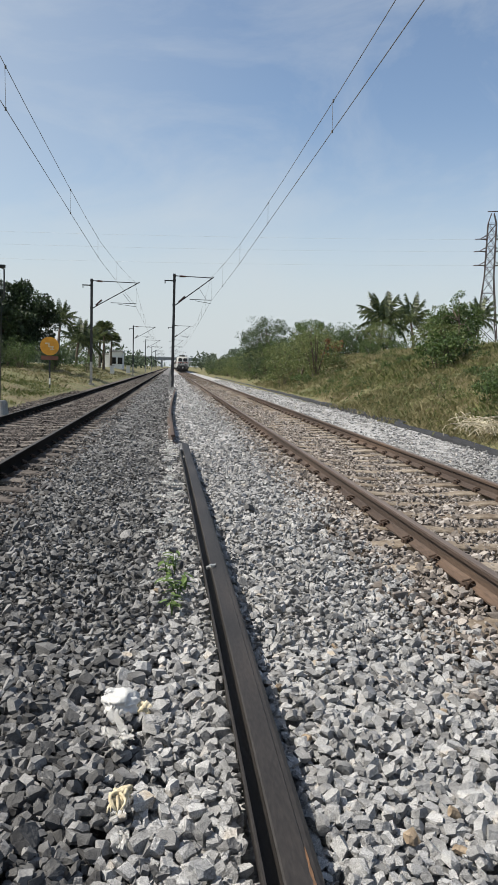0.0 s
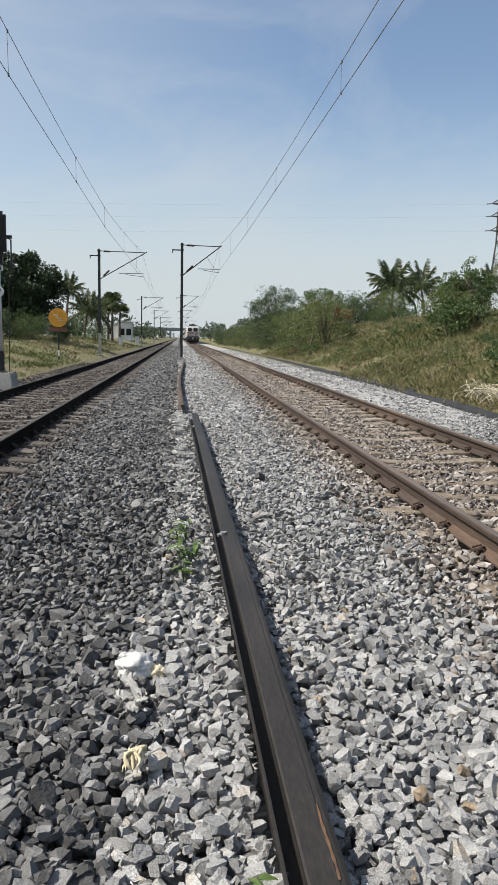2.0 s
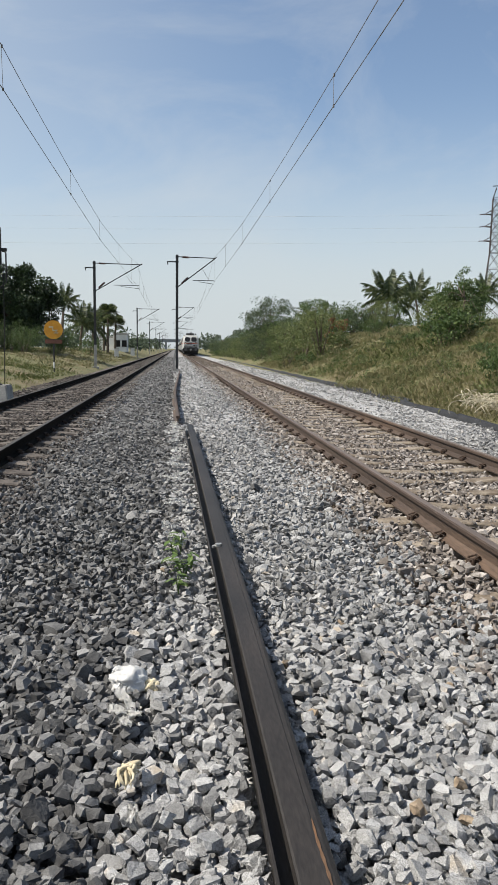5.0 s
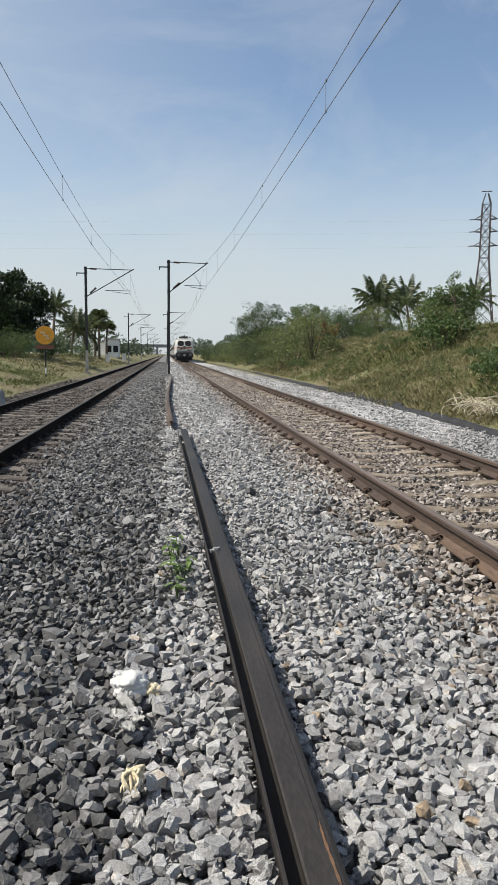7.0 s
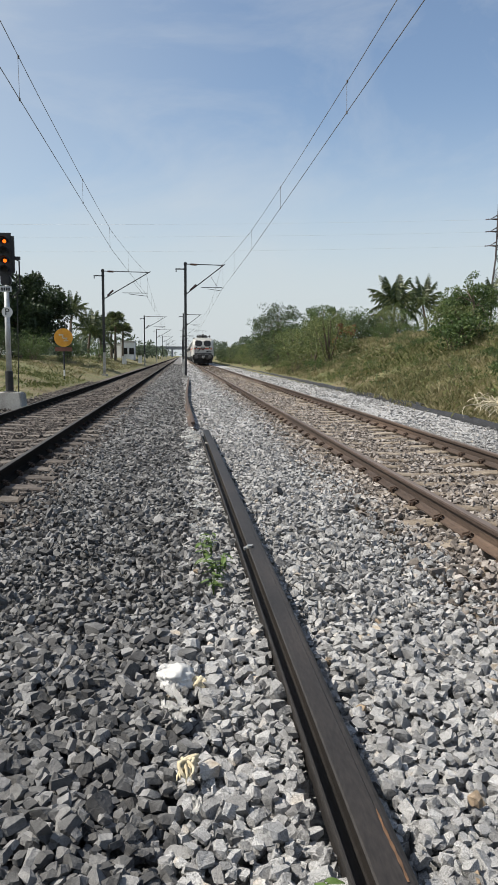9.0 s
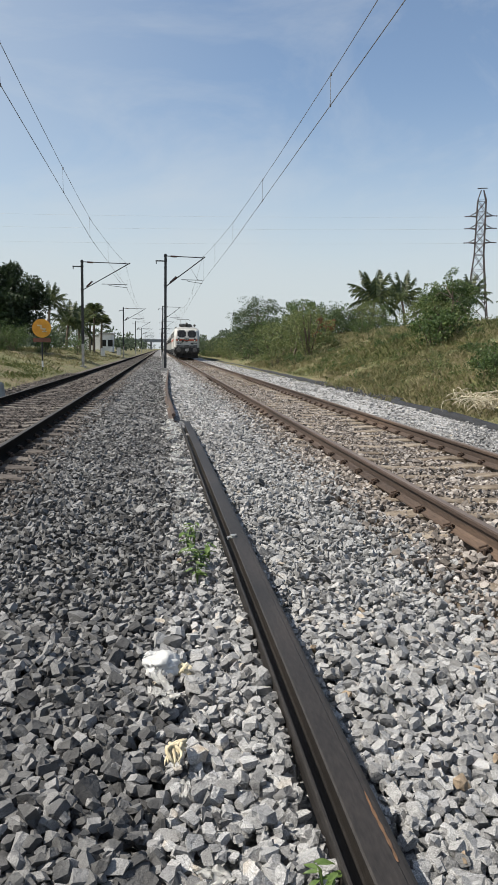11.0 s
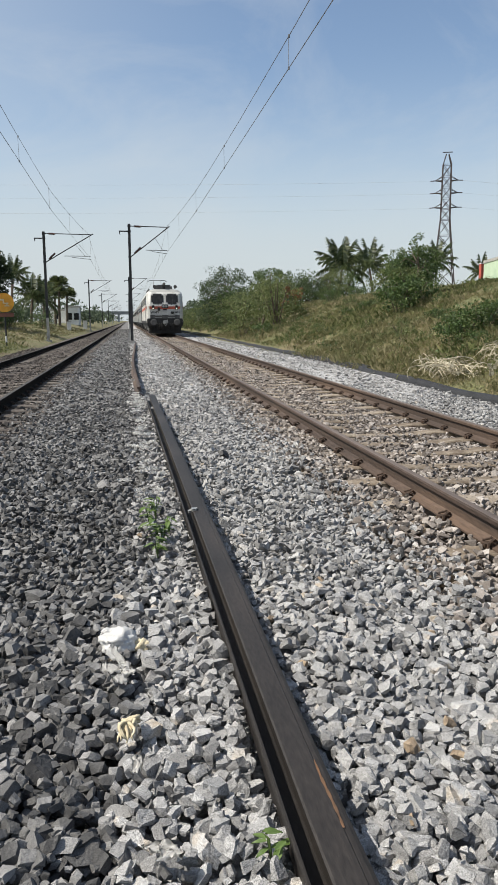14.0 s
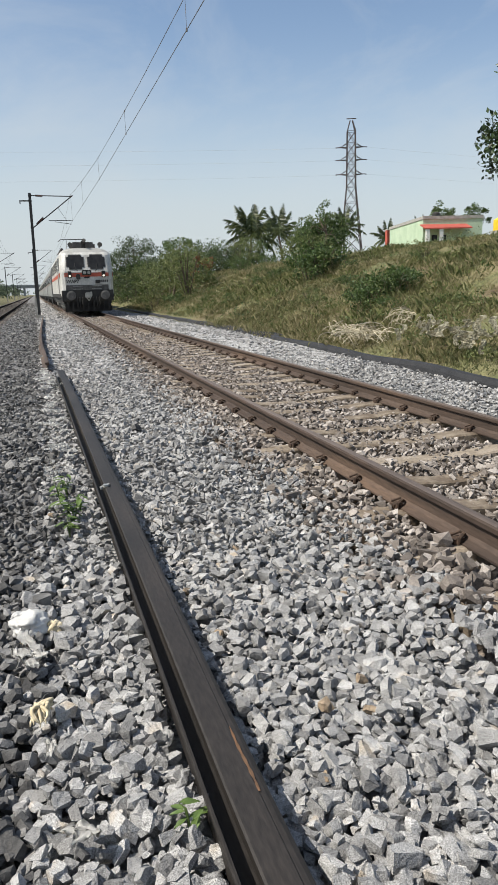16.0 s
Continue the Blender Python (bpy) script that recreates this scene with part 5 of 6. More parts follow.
# ---- litter and weeds on the stones ----
def crumple(n, radius, squash, seed, amount):
    r = random.Random(seed)
    bm = bmesh.new()
    bmesh.ops.create_icosphere(bm, subdivisions=n, radius=1.0)
    for v in bm.verts:
        k = noise.noise(v.co * 1.7 + Vector((seed, 0, 0))) * amount + noise.noise(v.co * 4.3 + Vector((0, seed, 0))) * amount * 0.6 - abs(noise.noise(v.co * 2.6 + Vector((seed, seed, 0)))) * amount * 0.45
        v.co = Vector((v.co.x * radius[0], v.co.y * radius[1], v.co.z * radius[2])) * (1 + k)
        if v.co.z < -squash:
            v.co.z = -squash
    return bm


def scrap(seed, w, l, lift):
    """A crumpled strip of thin film."""
    r = random.Random(seed)
    bm = bmesh.new()
    nx, ny = 6, 12
    grid = []
    for j in range(ny + 1):
        row = []
        for i in range(nx + 1):
            u, t = i / nx - 0.5, j / ny - 0.5
            wob = noise.noise(Vector((u * 3 + seed, t * 4, 0.3)))
            row.append(bm.verts.new((u * w * (1 + 0.5 * wob) + 0.3 * w * math.sin(t * 5 + seed), t * l, lift * (0.5 + noise.noise(Vector((u * 5, t * 7 + seed, 1)))) + lift * 0.6)))
        grid.append(row)
    for j in range(ny):
        for i in range(nx):
            bm.faces.new((grid[j][i], grid[j][i + 1], grid[j + 1][i + 1], grid[j + 1][i]))
    bmesh.ops.solidify(bm, geom=bm.faces[:], thickness=0.0015)
    return bm


def make_litter():
    bag = thing("plastic_bag", pose(-0.185, 3.0, 0.035, 0, 0, 20), "crumpled white plastic bag lying on the ballast", "plastic bag")
    part("bag_body", crumple(4, (0.088, 0.068, 0.056), 0.03, 3, 0.36), PLASTIC, bag, smooth=True)
    bm = crumple(3, (0.04, 0.03, 0.026), 0.02, 9, 0.4)
    bmesh.ops.translate(bm, verts=bm.verts, vec=(-0.005, 0.115, 0.0))
    part("bag_knot", bm, PLASTIC, bag)
    bm = crumple(3, (0.035, 0.03, 0.03), 0.02, 5, 0.4)
    bmesh.ops.translate(bm, verts=bm.verts, vec=(0.085, -0.045, -0.015))
    part("bag_lining", bm, RAG, bag, "torn yellow lining")
    film = [(-0.185, 2.76, 0.05, 0.24, 3, 8), (-0.16, 2.62, 0.055, 0.12, 5, -15), (-0.2, 2.68, 0.045, 0.13, 4, 40), (-0.12, 2.04, 0.03, 0.08, 7, 10), (-0.055, 1.66, 0.07, 0.06, 9, 0)]
    for x, y, w, l, seed, turn in film:
        part_ob = part("plastic_scrap", scrap(seed, w, l, 0.03), PLASTIC, smooth=True)
        part_ob.matrix_basis = pose(x, y, 0.04, 0, 0, turn)
        tagged(part_ob, "torn scrap of white plastic film on the stones", "litter", "white plastic scraps")
    rr = random.Random(8)
    for k in range(64):
        y = rr.uniform(4.5, 13.8)
        o = part("plastic_scrap", scrap(20 + k, rr.uniform(0.04, 0.11), rr.uniform(0.06, 0.16), 0.03), PLASTIC)
        o.matrix_basis = pose(rr.gauss(0.03, 0.07), y, 0.04, 0, 0, rr.uniform(0, 180))
        tagged(o, "small scrap of white plastic on the stones", "litter", "white plastic scraps")
    rag = thing("cloth_rag", pose(-0.14, 2.28, 0.03), "knotted pale yellow cloth rag on the stones", "rag")
    for k in range(16):
        f, ph, w = rr.uniform(0.5, 1.1), rr.uniform(0, 6.28), rr.uniform(0.008, 0.028)
        y0, y1 = rr.uniform(-0.08, -0.02), rr.uniform(0.02, 0.075)
        pts = []
        for n in range(9):
            t = n / 8
            pts.append((0.25 * (y0 + (y1 - y0) * t) + w * math.sin(6.28 * f * t + ph), y0 + (y1 - y0) * t, 0.012 + 0.03 * math.sin(math.pi * t) * rr.uniform(0.7, 1.1) + 0.001 * k))
        part("cloth_fold", tube(bmesh.new(), pts, [0.002, 0.004, 0.006, 0.006, 0.007, 0.006, 0.006, 0.004, 0.002], 6), RAG, rag, smooth=True)


def weed(x, y, z, stems, tall, leaves, size, seed, label):
    r = random.Random(seed)
    w = thing("weed", pose(x, y, z), label, "weed", "weeds among the stones")
    for k in range(stems):
        a, lean = r.uniform(0, 6.28), r.uniform(0.2, 0.6)
        tip = Vector((math.cos(a) * tall * lean, math.sin(a) * tall * lean, tall * r.uniform(0.7, 1)))
        part("stem", tube(bmesh.new(), [(0, 0, -0.03), tip * 0.5 + Vector((0, 0, 0.02)), tip], [0.004, 0.003, 0.002], 5), WEED, w)
        for j in range(leaves):
            t = 0.3 + 0.7 * j / max(1, leaves - 1)
            b = r.uniform(0, 6.28)
            d = Vector((math.cos(b), math.sin(b), r.uniform(-0.1, 0.5))).normalized()
            side = d.cross(Vector((0, 0, 1))).normalized()
            p = tip * t
            s = size * r.uniform(0.7, 1.2)
            bm = bmesh.new()
            row = [(0, 0.01), (0.25, 0.16), (0.55, 0.2), (0.8, 0.12), (1.0, 0.005)]
            ls = [[bm.verts.new(p + d * s * u - side * s * ww * 1.0 + Vector((0, 0, s * (0.1 - 0.35 * u * u)))), bm.verts.new(p + d * s * u + Vector((0, 0, s * (0.06 - 0.38 * u * u)))),
                   bm.verts.new(p + d * s * u + side * s * ww + Vector((0, 0, s * (0.1 - 0.35 * u * u))))] for u, ww in row]
            for m1, m2 in zip(ls, ls[1:]):
                bm.faces.new((m1[0], m1[1], m2[1], m2[0]))
                bm.faces.new((m1[1], m1[2], m2[2], m2[1]))
            part("leaf", bm, WEED, w)


make_litter()
weed(0.07, 4.5, 0.02, 5, 0.14, 6, 0.08, 1, "bright green leafy weed growing through the stones")
weed(0.03, 4.25, 0.02, 3, 0.08, 5, 0.065, 5, "bright green leafy weed growing through the stones")
weed(0.0, 4.95, 0.02, 4, 0.15, 4, 0.07, 3, "thin pale green weed growing through the stones")
weed(0.05, 5.1, 0.02, 3, 0.13, 4, 0.06, 7, "thin pale green weed growing through the stones")
weed(0.228, 1.66, 0.02, 3, 0.06, 3, 0.06, 2, "small broad-leaved green weed beside the spare rail")


def make_loose_stones():
    """The stones beside the walker that can be told apart, and a few of odd colour."""
    meshes = {}
    for key, material in (("n", STONE_NEW), ("o", STONE_OLD), ("y", ORANGE_STONE), ("b", BLACK_STONE)):
        for k in range(10):
            me = bpy.data.meshes.new("ballast_stone")
            me.from_pydata([tuple(p * 0.06) for p in BROKEN[k][0]], [], [tuple(int(i) for i in f) for f in BROKEN[k][1]])
            me.polygons.foreach_set("use_smooth", [False] * len(me.polygons))
            me.materials.append(material)
            meshes[key, k] = me
    r = random.Random(31)

    def lay(key, x, y, size):
        ob = part("ballast_stone", meshes[key, r.randrange(10)], None, BED_DARK if key == "o" else BED_MAIN)
        ob.matrix_basis = pose(x, y, float(bed_height(x, y)) + size * r.uniform(0.05, 0.35), r.uniform(-45, 45), r.uniform(-45, 45), r.uniform(0, 360)) @ Matrix.Scale(size / 0.06, 4)
    for _ in range(130):
        lay("n", r.uniform(0.5, 1.3), r.uniform(1.5, 2.7), r.uniform(0.036, 0.058))
    for _ in range(110):
        lay("o", r.uniform(-0.85, -0.25), r.uniform(1.5, 2.8), r.uniform(0.036, 0.062))
    for x, y, s in ((0.515, 3.15, 0.06), (0.56, 2.72, 0.06), (0.92, 2.03, 0.055), (0.78, 2.08, 0.075), (0.97, 2.2, 0.07), (0.62, 2.4, 0.045), (-0.07, 4.62, 0.05), (0.9, 3.7, 0.05), (1.2, 2.9, 0.05), (0.64, 1.75, 0.06)):
        lay("y", x, y, s * 0.8)
    for x, y, s in ((0.835, 7.37, 0.1), (0.9, 5.6, 0.07), (1.3, 6.4, 0.08)):
        lay("b", x, y, s)


make_loose_stones()


def make_bank_litter():
    """Bleached straw heaps and pale scraps at the foot of the bank."""
    r = random.Random(17)
    for x, y, n, w in ((6.95, 15.0, 60, 0.5), (7.05, 16.6, 18, 0.35), (7.9, 15.0, 18, 0.35)):
        heap = thing("straw_heap", ground_pose(x, y, 0, 1, 0.0), "heap of bleached dry straw at the foot of the bank", "straw", "straw heaps on the bank")
        bm = bmesh.new()
        for _ in range(n):
            a, b = r.uniform(0, 6.28), r.uniform(0.3, 1.0)
            c = Vector((r.gauss(0, w * 0.45), r.gauss(0, w * 0.45), r.uniform(0.05, 0.3)))
            d = Vector((math.cos(a), math.sin(a), 0)) * b * 0.5
            top = r.uniform(0.1, 0.3)
            tube(bm, [c + d * math.cos(q) + Vector((-d.y, d.x, 0)) * 0.4 * math.sin(q) + Vector((0, 0, top * math.sin(q) - 0.05)) for q in (0.0, 0.5, 1.0, 1.57, 2.1, 2.6, 3.1)], [0.005, 0.008, 0.009, 0.009, 0.008, 0.006, 0.003], 4)
        tagged(part("straw", bm, STRAW, heap), kind="stuff")
    for k in range(34):
        y = r.uniform(10.5, 14)
        x = 6.95 + r.uniform(0, 0.9)
        o = part("pale_scrap", scrap(60 + k, r.uniform(0.07, 0.16), r.uniform(0.12, 0.28), 0.06), PALE_LEAF)
        o.matrix_basis = pose(x, y, float(height(x, y)) + r.uniform(0.18, 0.4), r.uniform(40, 85), 0, r.uniform(-80, 0))
        tagged(o, "pale dry scrap caught in the bank grass", "litter", "pale scraps on the bank")


make_bank_litter()


# ---- train ----
TRAIN = []


def front_y(z):
    return float(np.interp(z, [0.9, 2.45, 2.62, 3.5, 3.75, 3.95], [0.0, 0.0, 0.06, 0.42, 0.75, 1.3]))


def loft(bm, rings):
    loops = [[bm.verts.new(p) for p in ring] for ring in rings]
    k = len(loops[0])
    for a, b in zip(loops, loops[1:]):
        for i in range(k):
            bm.faces.new((a[i], a[(i + 1) % k], b[(i + 1) % k], b[i]))
    bm.faces.new(loops[0][::-1])
    bm.faces.new(loops[-1])
    bmesh.ops.recalc_face_normals(bm, faces=bm.faces)
    return bm


def make_wheelset(parent, y):
    bm = bmesh.new()
    disc(bm, (0, 0, 0), (1, 0, 0), 0.09, 1.9, 10)
    axle = part("wheelset", bm, BLACK_PAINT, parent)
    axle.matrix_basis = pose(0, y, 0.54)
    for s in (-1, 1):
        bm = bmesh.new()
        tube(bm, [(s * 0.80, 0, 0), (s * 0.84, 0, 0), (s * 0.842, 0, 0), (s * 0.95, 0, 0)], [0.575, 0.575, 0.545, 0.535], 24)
        part("wheel", bm, GREY_PAINT, axle, "steel wheel with brown dust")
    return axle


WHEELS = []


def make_loco():
    loco = thing("electric_locomotive", pose(2.985, 45.2, 0.2), "white electric locomotive with red stripe and dark cab windows", "locomotive")
    bm = bmesh.new()
    rings = []
    for z, hw, fw in ((0.98, 1.50, 1.22), (1.15, 1.55, 1.25), (2.45, 1.55, 1.25), (2.62, 1.55, 1.24), (3.45, 1.50, 1.16), (3.60, 1.43, 1.09)):
        f = front_y(z)
        c = 0.34
        back = 20.0 - f * 0.5
        rings.append([(-fw, f, z), (fw, f, z), (fw + (hw - fw) * 0.6, f + c * 0.35, z), (hw, f + c, z), (hw, back, z), (-hw, back, z), (-hw, f + c, z), (-fw - (hw - fw) * 0.6, f + c * 0.35, z)])
    loft(bm, rings)
    body = part("body", bm, WHITE_PAINT, loco, "dusty white body shell")
    rings = []
    for z, hw, fw in ((3.602, 1.43, 1.09), (3.76, 1.24, 0.92), (3.88, 0.85, 0.6)):
        f = front_y(z)
        rings.append([(-fw, f, z), (fw, f, z), (hw, f + 0.34, z), (hw, 20.0 - f * 0.5, z), (-hw, 20.0 - f * 0.5, z), (-hw, f + 0.34, z)])
    part("roof", loft(bmesh.new(), rings), GREY_PAINT, loco, "grimy grey rounded roof")

    def front_panel(name, x0, x1, z0, z1, out, material, label="", parent=body, bevel=0.0):
        b = bmesh.new()
        v = [(x0, z0), (x1, z0), (x1, z1), (x0, z1)]
        a = [b.verts.new((x, front_y(z) - out, z)) for x, z in v]
        c = [b.verts.new((x, front_y(z) + 0.03, z)) for x, z in v]
        b.faces.new(a)
        b.faces.new(c[::-1])
        for k in range(4):
            b.faces.new((a[k], c[k], c[(k + 1) % 4], a[(k + 1) % 4]))
        bmesh.ops.recalc_face_normals(b, faces=b.faces)
        if bevel:
            ends = [b.edges.get((a[k], c[k])) for k in range(4)]
            bmesh.ops.bevel(b, geom=ends, offset=bevel, segments=4, affect="EDGES")
        return part(name, b, material, parent, label)

    for s in (-1, 1):
        xa, xb = sorted((s * 0.10, s * 1.13))
        front_panel("windscreen_frame", xa, xb, 2.60, 3.47, 0.03, RUBBER, "black rubber windscreen frame", bevel=0.14)
        w = front_panel("windscreen", xa + 0.055, xb - 0.055, 2.66, 3.41, 0.04, GLASS_DARK, "dark cab windscreen", bevel=0.1)
        b = tube(bmesh.new(), [(s * 0.62, front_y(2.64) - 0.06, 2.6), (s * 0.66, front_y(3.0) - 0.07, 2.98)], 0.014, 5)
        part("wiper", b, RUBBER, w)
        b = tube(bmesh.new(), [(s * 0.62, -0.05, 2.6), (s * 0.5, -0.05, 2.5)], 0.02, 5)
        part("wiper_motor", b, RUBBER, body)
        # marker lamp pair
        box_ = part("lamp_housing", box(bmesh.new(), s * 0.98 - 0.11, s * 0.98 + 0.11, -0.09, 0.02, 2.12, 2.5, 0.02), BLACK_PAINT, loco, "black marker lamp housing")
        part("marker_lamp", disc(bmesh.new(), (s * 0.98, -0.10, 2.22), (0, 1, 0), 0.06, 0.03, 16), LAMP_GLASS, box_, "bright round marker lamp")
        part("tail_lamp", disc(bmesh.new(), (s * 0.98, -0.10, 2.40), (0, 1, 0), 0.07, 0.03, 16), GLASS_DARK, box_)
        # buffers
        buf = part("buffer", tube(bmesh.new(), [(s * 0.98, 0.2, 1.1), (s * 0.98, -0.38, 1.1)], [0.16, 0.14], 14), BLACK_PAINT, loco, "black round buffer")
        part("buffer_head", tube(bmesh.new(), [(s * 0.98, -0.38, 1.1), (s * 0.98, -0.42, 1.1), (s * 0.98, -0.46, 1.1), (s * 0.98, -0.48, 1.1)], [0.2, 0.27, 0.27, 0.18], 20), DARK_GREY, buf, "dusty grey buffer face")
        # handrails
        part("handrail", tube(bmesh.new(), [(s * 1.32, -0.0, 1.35), (s * 1.36, -0.07, 1.4), (s * 1.36, -0.07, 2.0), (s * 1.32, 0.0, 2.05)], 0.016, 5), WHITE_PAINT, body)
        b = bmesh.new()
        for z in (1.45, 1.62):
            box(b, s * 0.55 - 0.28, s * 0.55 + 0.28, -0.10, -0.06, z, z + 0.03)
        part("front_step", b, STEEL, body)
        # cowcatcher side plates and hoses
        for k in range(3):
            x = s * (0.32 + 0.16 * k)
            part("brake_hose", tube(bmesh.new(), [(x, 0.05, 1.0), (x, -0.2, 0.95), (x + s * 0.03, -0.24, 0.6), (x, -0.1, 0.42)], 0.028, 6), RUBBER, loco)
    front_panel("red_stripe", -1.245, 1.245, 2.17, 2.40, 0.004, RED_PAINT, "red stripe across the nose")
    for s in (-1, 1):
        xs = sorted((s * 1.552, s * 1.556))
        part("red_stripe", box(bmesh.new(), xs[0], xs[1], 0.36, 19.6, 2.17, 2.40), RED_PAINT, body, "red stripe along the side")
        xs = sorted((s * 1.552, s * 1.5562))
        part("green_band", box(bmesh.new(), xs[0], xs[1], 0.36, 1.1, 2.08, 2.165), GREEN_PAINT, body, "short green band under the stripe")
        b = bmesh.new()
        v = [(s * 1.252, 0.0, 2.17), (s * 1.552, 0.34, 2.17), (s * 1.552, 0.34, 2.40), (s * 1.252, 0.0, 2.40)]
        n = Vector((s * 0.7, -0.7, 0)) * 0.012
        b.faces.new([b.verts.new(Vector(p) + n) for p in v])
        bmesh.ops.solidify(b, geom=b.faces[:], thickness=0.01)
        part("red_stripe", b, RED_PAINT, body)
        for y0, w in ((0.95, 0.55), (1.85, 0.7)):
            xs = sorted((s * 1.50, s * 1.56))
            win = part("side_window" if w < 0.6 else "cab_door", box(bmesh.new(), xs[0], xs[1], y0, y0 + w, 2.55 if w < 0.6 else 1.15, 3.3, 0.01), GLASS_DARK if w < 0.6 else GREY_PAINT, body)
            if w > 0.6:
                part("door_window", box(bmesh.new(), *sorted((s * 1.555, s * 1.567)), y0 + 0.12, y0 + w - 0.12, 2.55, 3.15), GLASS_DARK, win)
                part("grab_rail", tube(bmesh.new(), [(s * 1.6, y0 - 0.06, 1.2), (s * 1.6, y0 - 0.06, 2.7)], 0.016, 5), STEEL, win)
        for k in range(9):
            y0 = 4.2 + k * 1.55
            grille = part("side_grille", box(bmesh.new(), *sorted((s * 1.50, s * 1.562)), y0, y0 + 1.1, 2.6, 3.3, 0.01), GREY_PAINT, body)
            b = bmesh.new()
            for j in range(7):
                box(b, *sorted((s * 1.56, s * 1.572)), y0 + 0.05, y0 + 1.05, 2.65 + j * 0.09, 2.69 + j * 0.09)
            part("slats", b, BLACK_PAINT, grille)
    # headlight and horn boxes on the nose
    hl = part("headlight_box", box(bmesh.new(), -0.27, 0.27, -0.11, 0.02, 2.26, 2.56, 0.03), BLACK_PAINT, loco, "black twin headlight box")
    for x in (-0.12, 0.12):
        part("headlight", disc(bmesh.new(), (x, -0.12, 2.41), (0, 1, 0), 0.095, 0.03, 16), STEEL, hl, "unlit round headlight")
    part("horn_box", box(bmesh.new(), -0.62, -0.38, -0.14, 0.02, 2.03, 2.32, 0.03), BLACK_PAINT, loco)
    part("socket_box", box(bmesh.new(), 0.48, 0.75, -0.14, 0.02, 1.78, 1.98, 0.03), BLACK_PAINT, loco)
    part("number_plate", box(bmesh.new(), -0.16, 0.16, -0.02, 0.0, 2.08, 2.18), BLACK_PAINT, loco, "small dark number plate")
    b = bmesh.new()
    for k in range(5):
        box(b, 0.72 + k * 0.11, 0.79 + k * 0.11, -0.008, 0.0, 1.84, 1.98)
    part("number_marks", b, BLACK_PAINT, body, "dark painted number bars")
    fc = bpy.data.curves.new("class_letters", "FONT")
    fc.body, fc.size, fc.extrude, fc.offset, fc.align_x = "WAP7", 0.27, 0.003, 0.008, "CENTER"
    fc.materials.append(BLACK_PAINT)
    letters = new("class_letters", fc)
    letters.parent = body
    letters.matrix_basis = pose(-0.84, -0.008, 1.82, 90, 0, 0)
    # grey sill, black buffer beam and cowcatcher
    front_panel("grey_sill", -1.24, 1.24, 1.38, 1.70, 0.006, DARK_GREY, "grimy dark grey sill band")
    for s in (-1, 1):
        part("sole_bar", box(bmesh.new(), *sorted((s * 1.49, s * 1.558)), 0.4, 19.6, 0.98, 1.22), BLACK_PAINT, loco, "black sole bar along the side")
    part("buffer_beam", box(bmesh.new(), -1.5, 1.5, -0.05, 0.35, 0.74, 1.40, 0.03), BLACK_PAINT, loco, "black buffer beam")
    b = bmesh.new()
    v = [(-1.38, -0.05, 0.16), (1.38, -0.05, 0.16), (1.3, 0.02, 0.8), (-1.3, 0.02, 0.8)]
    b.faces.new([b.verts.new(p) for p in v])
    bmesh.ops.solidify(b, geom=b.faces[:], thickness=0.03)
    cow = part("cowcatcher", b, BLACK_PAINT, loco, "black cattle guard plate")
    for k in range(9):
        x = -1.2 + k * 0.3
        part("guard_bar", box(bmesh.new(), x - 0.03, x + 0.03, -0.10, -0.055, 0.18, 0.72), BLACK_PAINT, cow)
    cp = part("coupler", box(bmesh.new(), -0.17, 0.17, -0.42, 0.1, 0.92, 1.26, 0.05), GREY_PAINT, loco, "pale grey coupler head")
    part("coupler_jaw", box(bmesh.new(), -0.2, 0.08, -0.55, -0.4, 0.95, 1.22, 0.04), STEEL, cp)
    part("coupler_jaw", box(bmesh.new(), 0.1, 0.22, -0.5, -0.38, 1.0, 1.3, 0.03), STEEL, cp)
    part("coupler_chain", tube(bmesh.new(), [(-0.12, -0.5, 1.0), (0.0, -0.53, 0.78), (0.12, -0.5, 0.95)], 0.03, 6), STEEL, cp)
    # underframe and bogies
    part("underframe", box(bmesh.new(), -1.4, 1.4, 0.35, 19.8, 0.6, 0.98), BLACK_PAINT, loco)
    for y in (4.2, 15.6):
        bog = part("bogie", box(bmesh.new(), -1.25, 1.25, y - 2.6, y + 2.6, 0.62, 0.8), BLACK_PAINT, loco)
        for s in (-1, 1):
            part("side_frame", box(bmesh.new(), *sorted((s * 1.05, s * 1.25)), y - 2.7, y + 2.7, 0.42, 0.78, 0.04), BLACK_PAINT, bog)
            for dy in (-1.85, 0, 1.85):
                part("axle_box", box(bmesh.new(), *sorted((s * 1.2, s * 1.36)), y + dy - 0.2, y + dy + 0.2, 0.36, 0.76, 0.04), GREY_PAINT, bog)
                for d2 in (-0.45, 0.45):
                    part("spring", tube(bmesh.new(), [(s * 1.22, y + dy + d2, 0.4 + 0.03 * i) for i in range(14)], [0.085 if i % 2 else 0.065 for i in range(14)], 8), BLACK_PAINT, bog)
        for dy in (-1.85, 0, 1.85):
            WHEELS.append((make_wheelset(loco, y + dy), y + dy))
    part("transformer", box(bmesh.new(), -1.3, 1.3, 8, 11.6, 0.3, 0.75, 0.05), BLACK_PAINT, loco)
    # roof gear
    roof = part("roof_equipment", box(bmesh.new(), -0.72, 0.72, 1.55, 3.6, 3.8, 4.26, 0.12), DARK_GREY, loco, "grey roof-mounted cooling unit")
    part("roof_horn", tube(bmesh.new(), [(0.02, 1.25, 4.0), (0.02, 1.1, 4.12), (0.02, 0.85, 4.32)], [0.05, 0.06, 0.13], 10), BLACK_PAINT, roof)
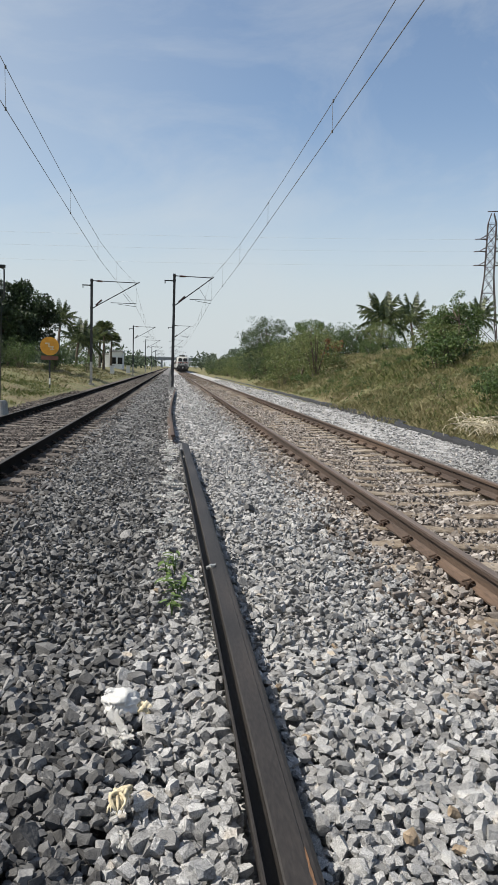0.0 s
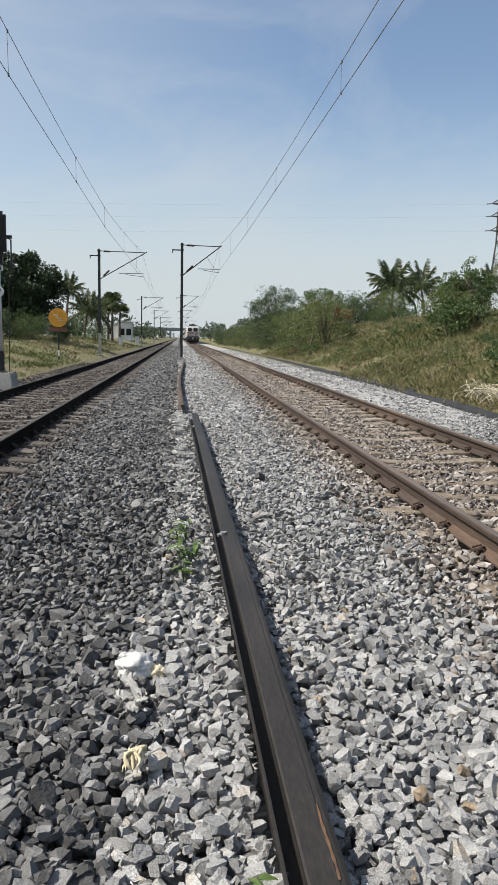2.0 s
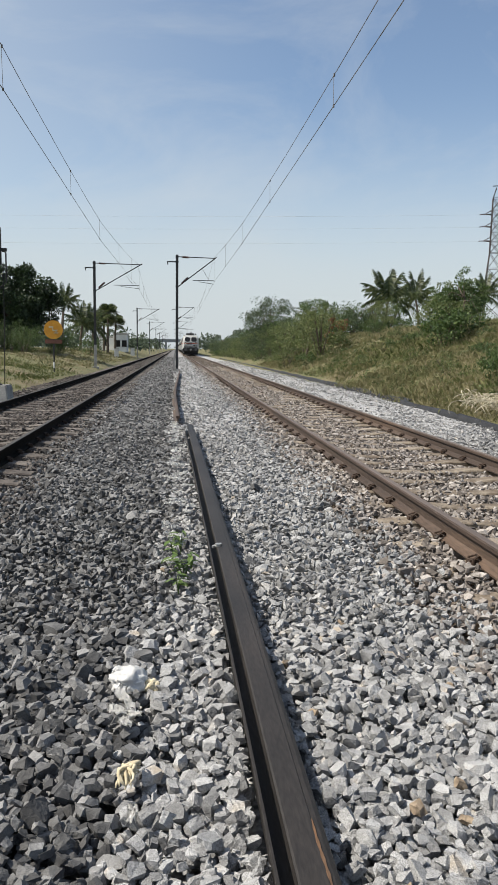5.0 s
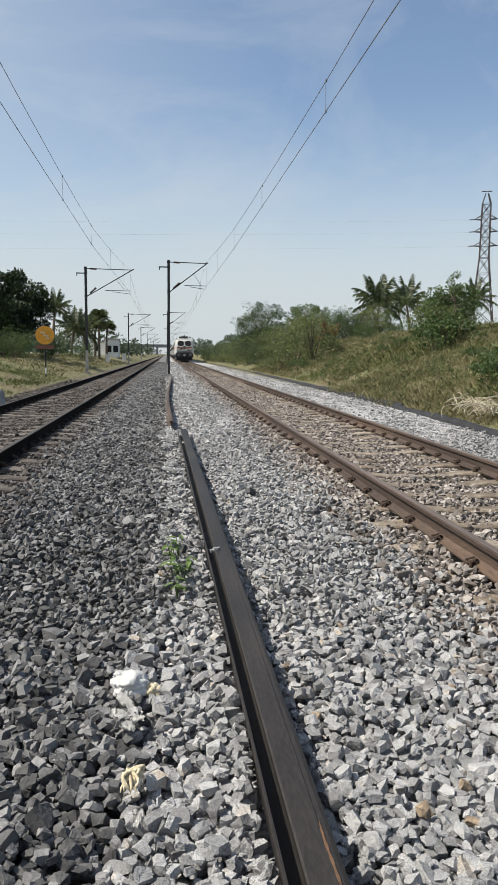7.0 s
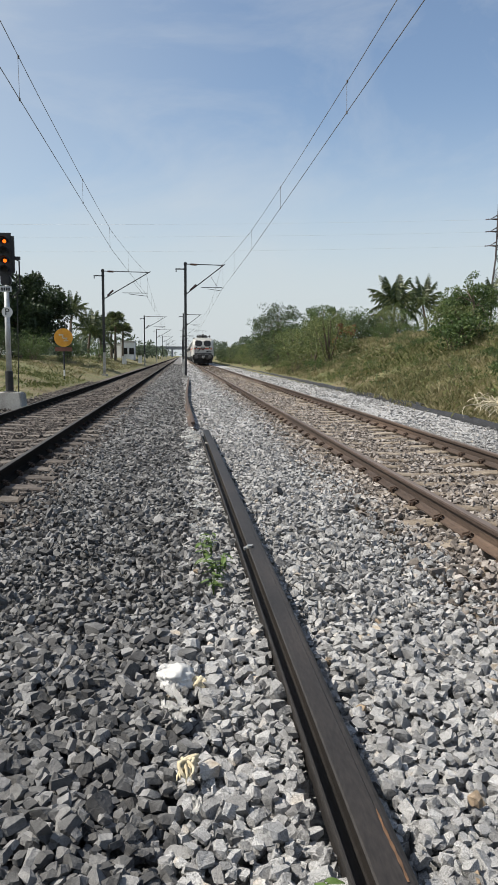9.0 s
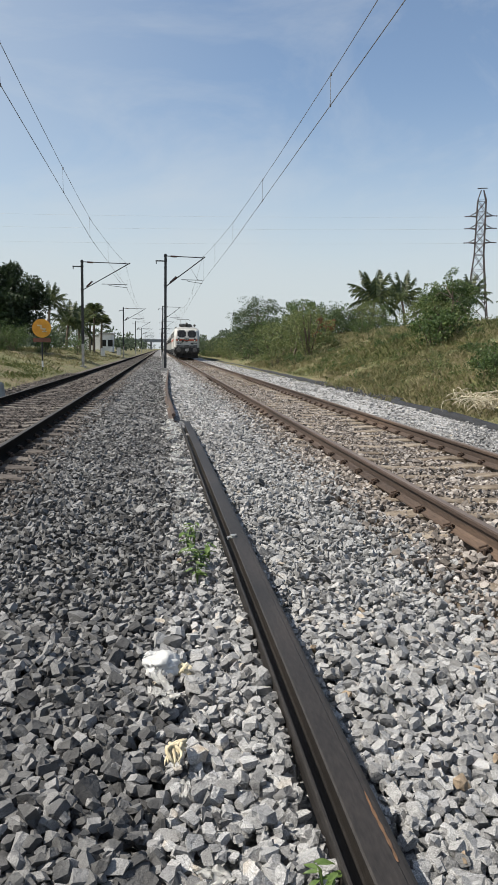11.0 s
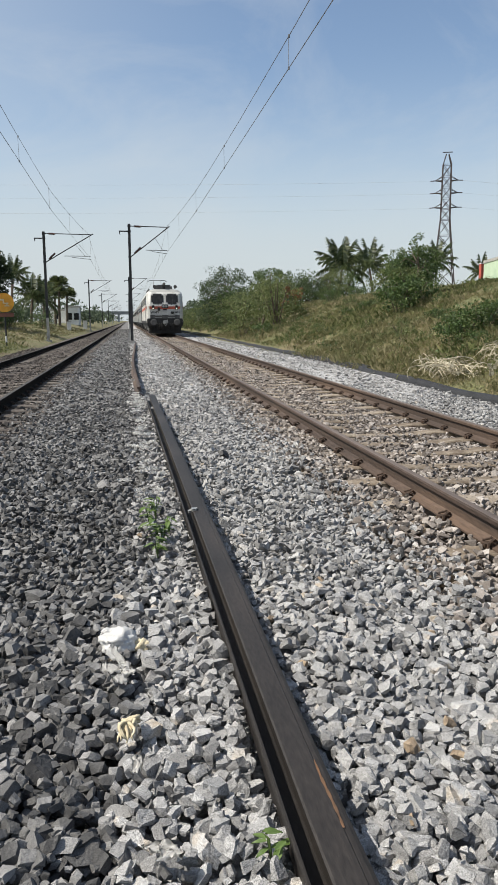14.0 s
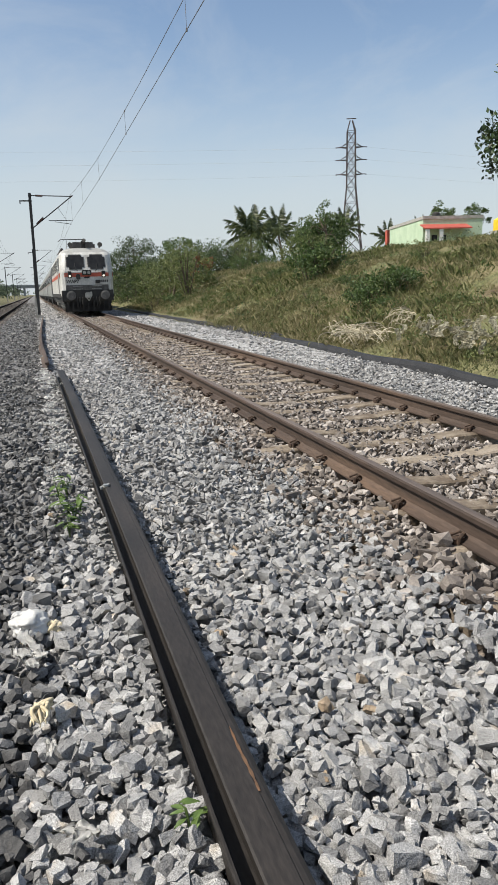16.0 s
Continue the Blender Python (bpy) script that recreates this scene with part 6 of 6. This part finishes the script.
    part("roof_post", box(bmesh.new(), -0.12, 0.12, 1.1, 1.4, 3.8, 4.3, 0.02), BLACK_PAINT, roof)
    for x, y in ((-0.78, 1.35), (0.98, 1.4)):
        part("roof_horn", tube(bmesh.new(), [(x, y + 0.3, 3.95), (x, y, 4.02), (x, y - 0.22, 4.08)], [0.05, 0.07, 0.15], 12), BLACK_PAINT, roof)
    part("roof_pipe", tube(bmesh.new(), [(-1.25, 2.0, 3.85), (-1.25, 8.0, 3.85)], 0.09, 8), DARK_GREY, roof)
    part("roof_bus_bar", tube(bmesh.new(), [(0.4, 3.5, 4.25), (0.4, 15.5, 4.25)], 0.03, 6), STEEL, roof)
    part("roof_hatch", box(bmesh.new(), -0.8, 0.8, 7.5, 13.5, 3.8, 4.05, 0.05), GREY_PAINT, loco)
    pan = part("pantograph", box(bmesh.new(), -0.55, 0.55, 14.2, 16.0, 4.0, 4.12, 0.02), BLACK_PAINT, loco, "raised dark pantograph")
    b = bmesh.new()
    for s in (-1, 1):
        tube(b, [(s * 0.5, 15.8, 4.12), (s * 0.42, 14.3, 4.75), (s * 0.35, 15.2, 5.3)], 0.025, 5)
    tube(b, [(-0.42, 14.3, 4.75), (0.42, 14.3, 4.75)], 0.02, 5)
    part("pantograph_arm", b, STEEL, pan)
    b = bmesh.new()
    for y in (15.0, 15.35):
        tube(b, [(-1.0, y, 5.18), (-0.8, y, 5.33), (-0.66, y, 5.35), (0.66, y, 5.35), (0.8, y, 5.33), (1.0, y, 5.18)], 0.018, 6)
    part("collector_head", b, BLACK_PAINT, pan)
    TRAIN.append((loco, 0.0))


def make_coach():
    coach = thing("passenger_coach", pose(2.985, 66, 0.2), "faded grey passenger coach with a dull red window band", "railway coach", "coaches behind the locomotive")
    sec = [(-1.56, 1.0), (-1.6, 1.3), (-1.6, 3.1), (-1.45, 3.55), (-1.0, 3.88), (-0.4, 4.0), (0.4, 4.0), (1.0, 3.88), (1.45, 3.55), (1.6, 3.1), (1.6, 1.3), (1.56, 1.0)]
    part("body", loft(bmesh.new(), [[(x, y, z) for x, z in sec] for y in (0.25, 23.3)]), COACH_PAINT, coach)
    for s in (-1, 1):
        part("window_band", box(bmesh.new(), *sorted((s * 1.602, s * 1.606)), 0.4, 23.1, 2.05, 2.95), COACH_RED, coach, "dull red window band")
        for k in range(10):
            w = part("window", box(bmesh.new(), *sorted((s * 1.6065, s * 1.615)), 2.6 + k * 1.9, 3.8 + k * 1.9, 2.2, 2.85), GLASS_DARK, coach)
        for y in (1.0, 21.6):
            d = part("door", box(bmesh.new(), *sorted((s * 1.58, s * 1.618)), y, y + 0.8, 1.1, 3.0, 0.01), GREY_PAINT, coach)
            part("door_window", box(bmesh.new(), *sorted((s * 1.619, s * 1.625)), y + 0.15, y + 0.65, 2.2, 2.85), GLASS_DARK, d)
    part("gangway", box(bmesh.new(), -0.6, 0.6, -0.2, 0.25, 1.1, 3.3, 0.03), RUBBER, coach)
    part("underframe", box(bmesh.new(), -1.3, 1.3, 0.5, 23.0, 0.65, 1.0), BLACK_PAINT, coach)
    part("equipment_box", box(bmesh.new(), -1.4, 1.4, 9, 13, 0.35, 0.8, 0.04), BLACK_PAINT, coach)
    for y in (4.2, 19.2):
        bog = part("bogie", box(bmesh.new(), -1.2, 1.2, y - 1.8, y + 1.8, 0.5, 0.7), BLACK_PAINT, coach)
        for dy in (-1.3, 1.3):
            for s in (-1, 1):
                part("wheel", disc(bmesh.new(), (s * 0.86, y + dy, 0.46), (1, 0, 0), 0.457, 0.12, 20), BLACK_PAINT, bog)
    return coach


make_loco()
first_coach = make_coach()
TRAIN.append((first_coach, 20.6))
for number in range(1, 9):
    TRAIN.append((copy_thing(first_coach, pose(2.985, 66 + 23.7 * number, 0.2)), 20.6 + 23.7 * number))


def motions():
    """The train rolls towards the camera at a steady 8.85 m/s."""
    def nose(t):
        return 45.2 + 8.85 * (16.0 - t)
    for ob, back in TRAIN:
        walk(ob, [(t, pose(2.985, nose(t) + back, 0.2)) for t in (0.0, 4.0, 8.0, 12.0, 16.0)])
    for ob, y in WHEELS:
        walk(ob, [(k * 0.08, pose(0, y, 0.54, math.degrees(8.85 * 0.08 * k / 0.54))) for k in range(201)])


motions()
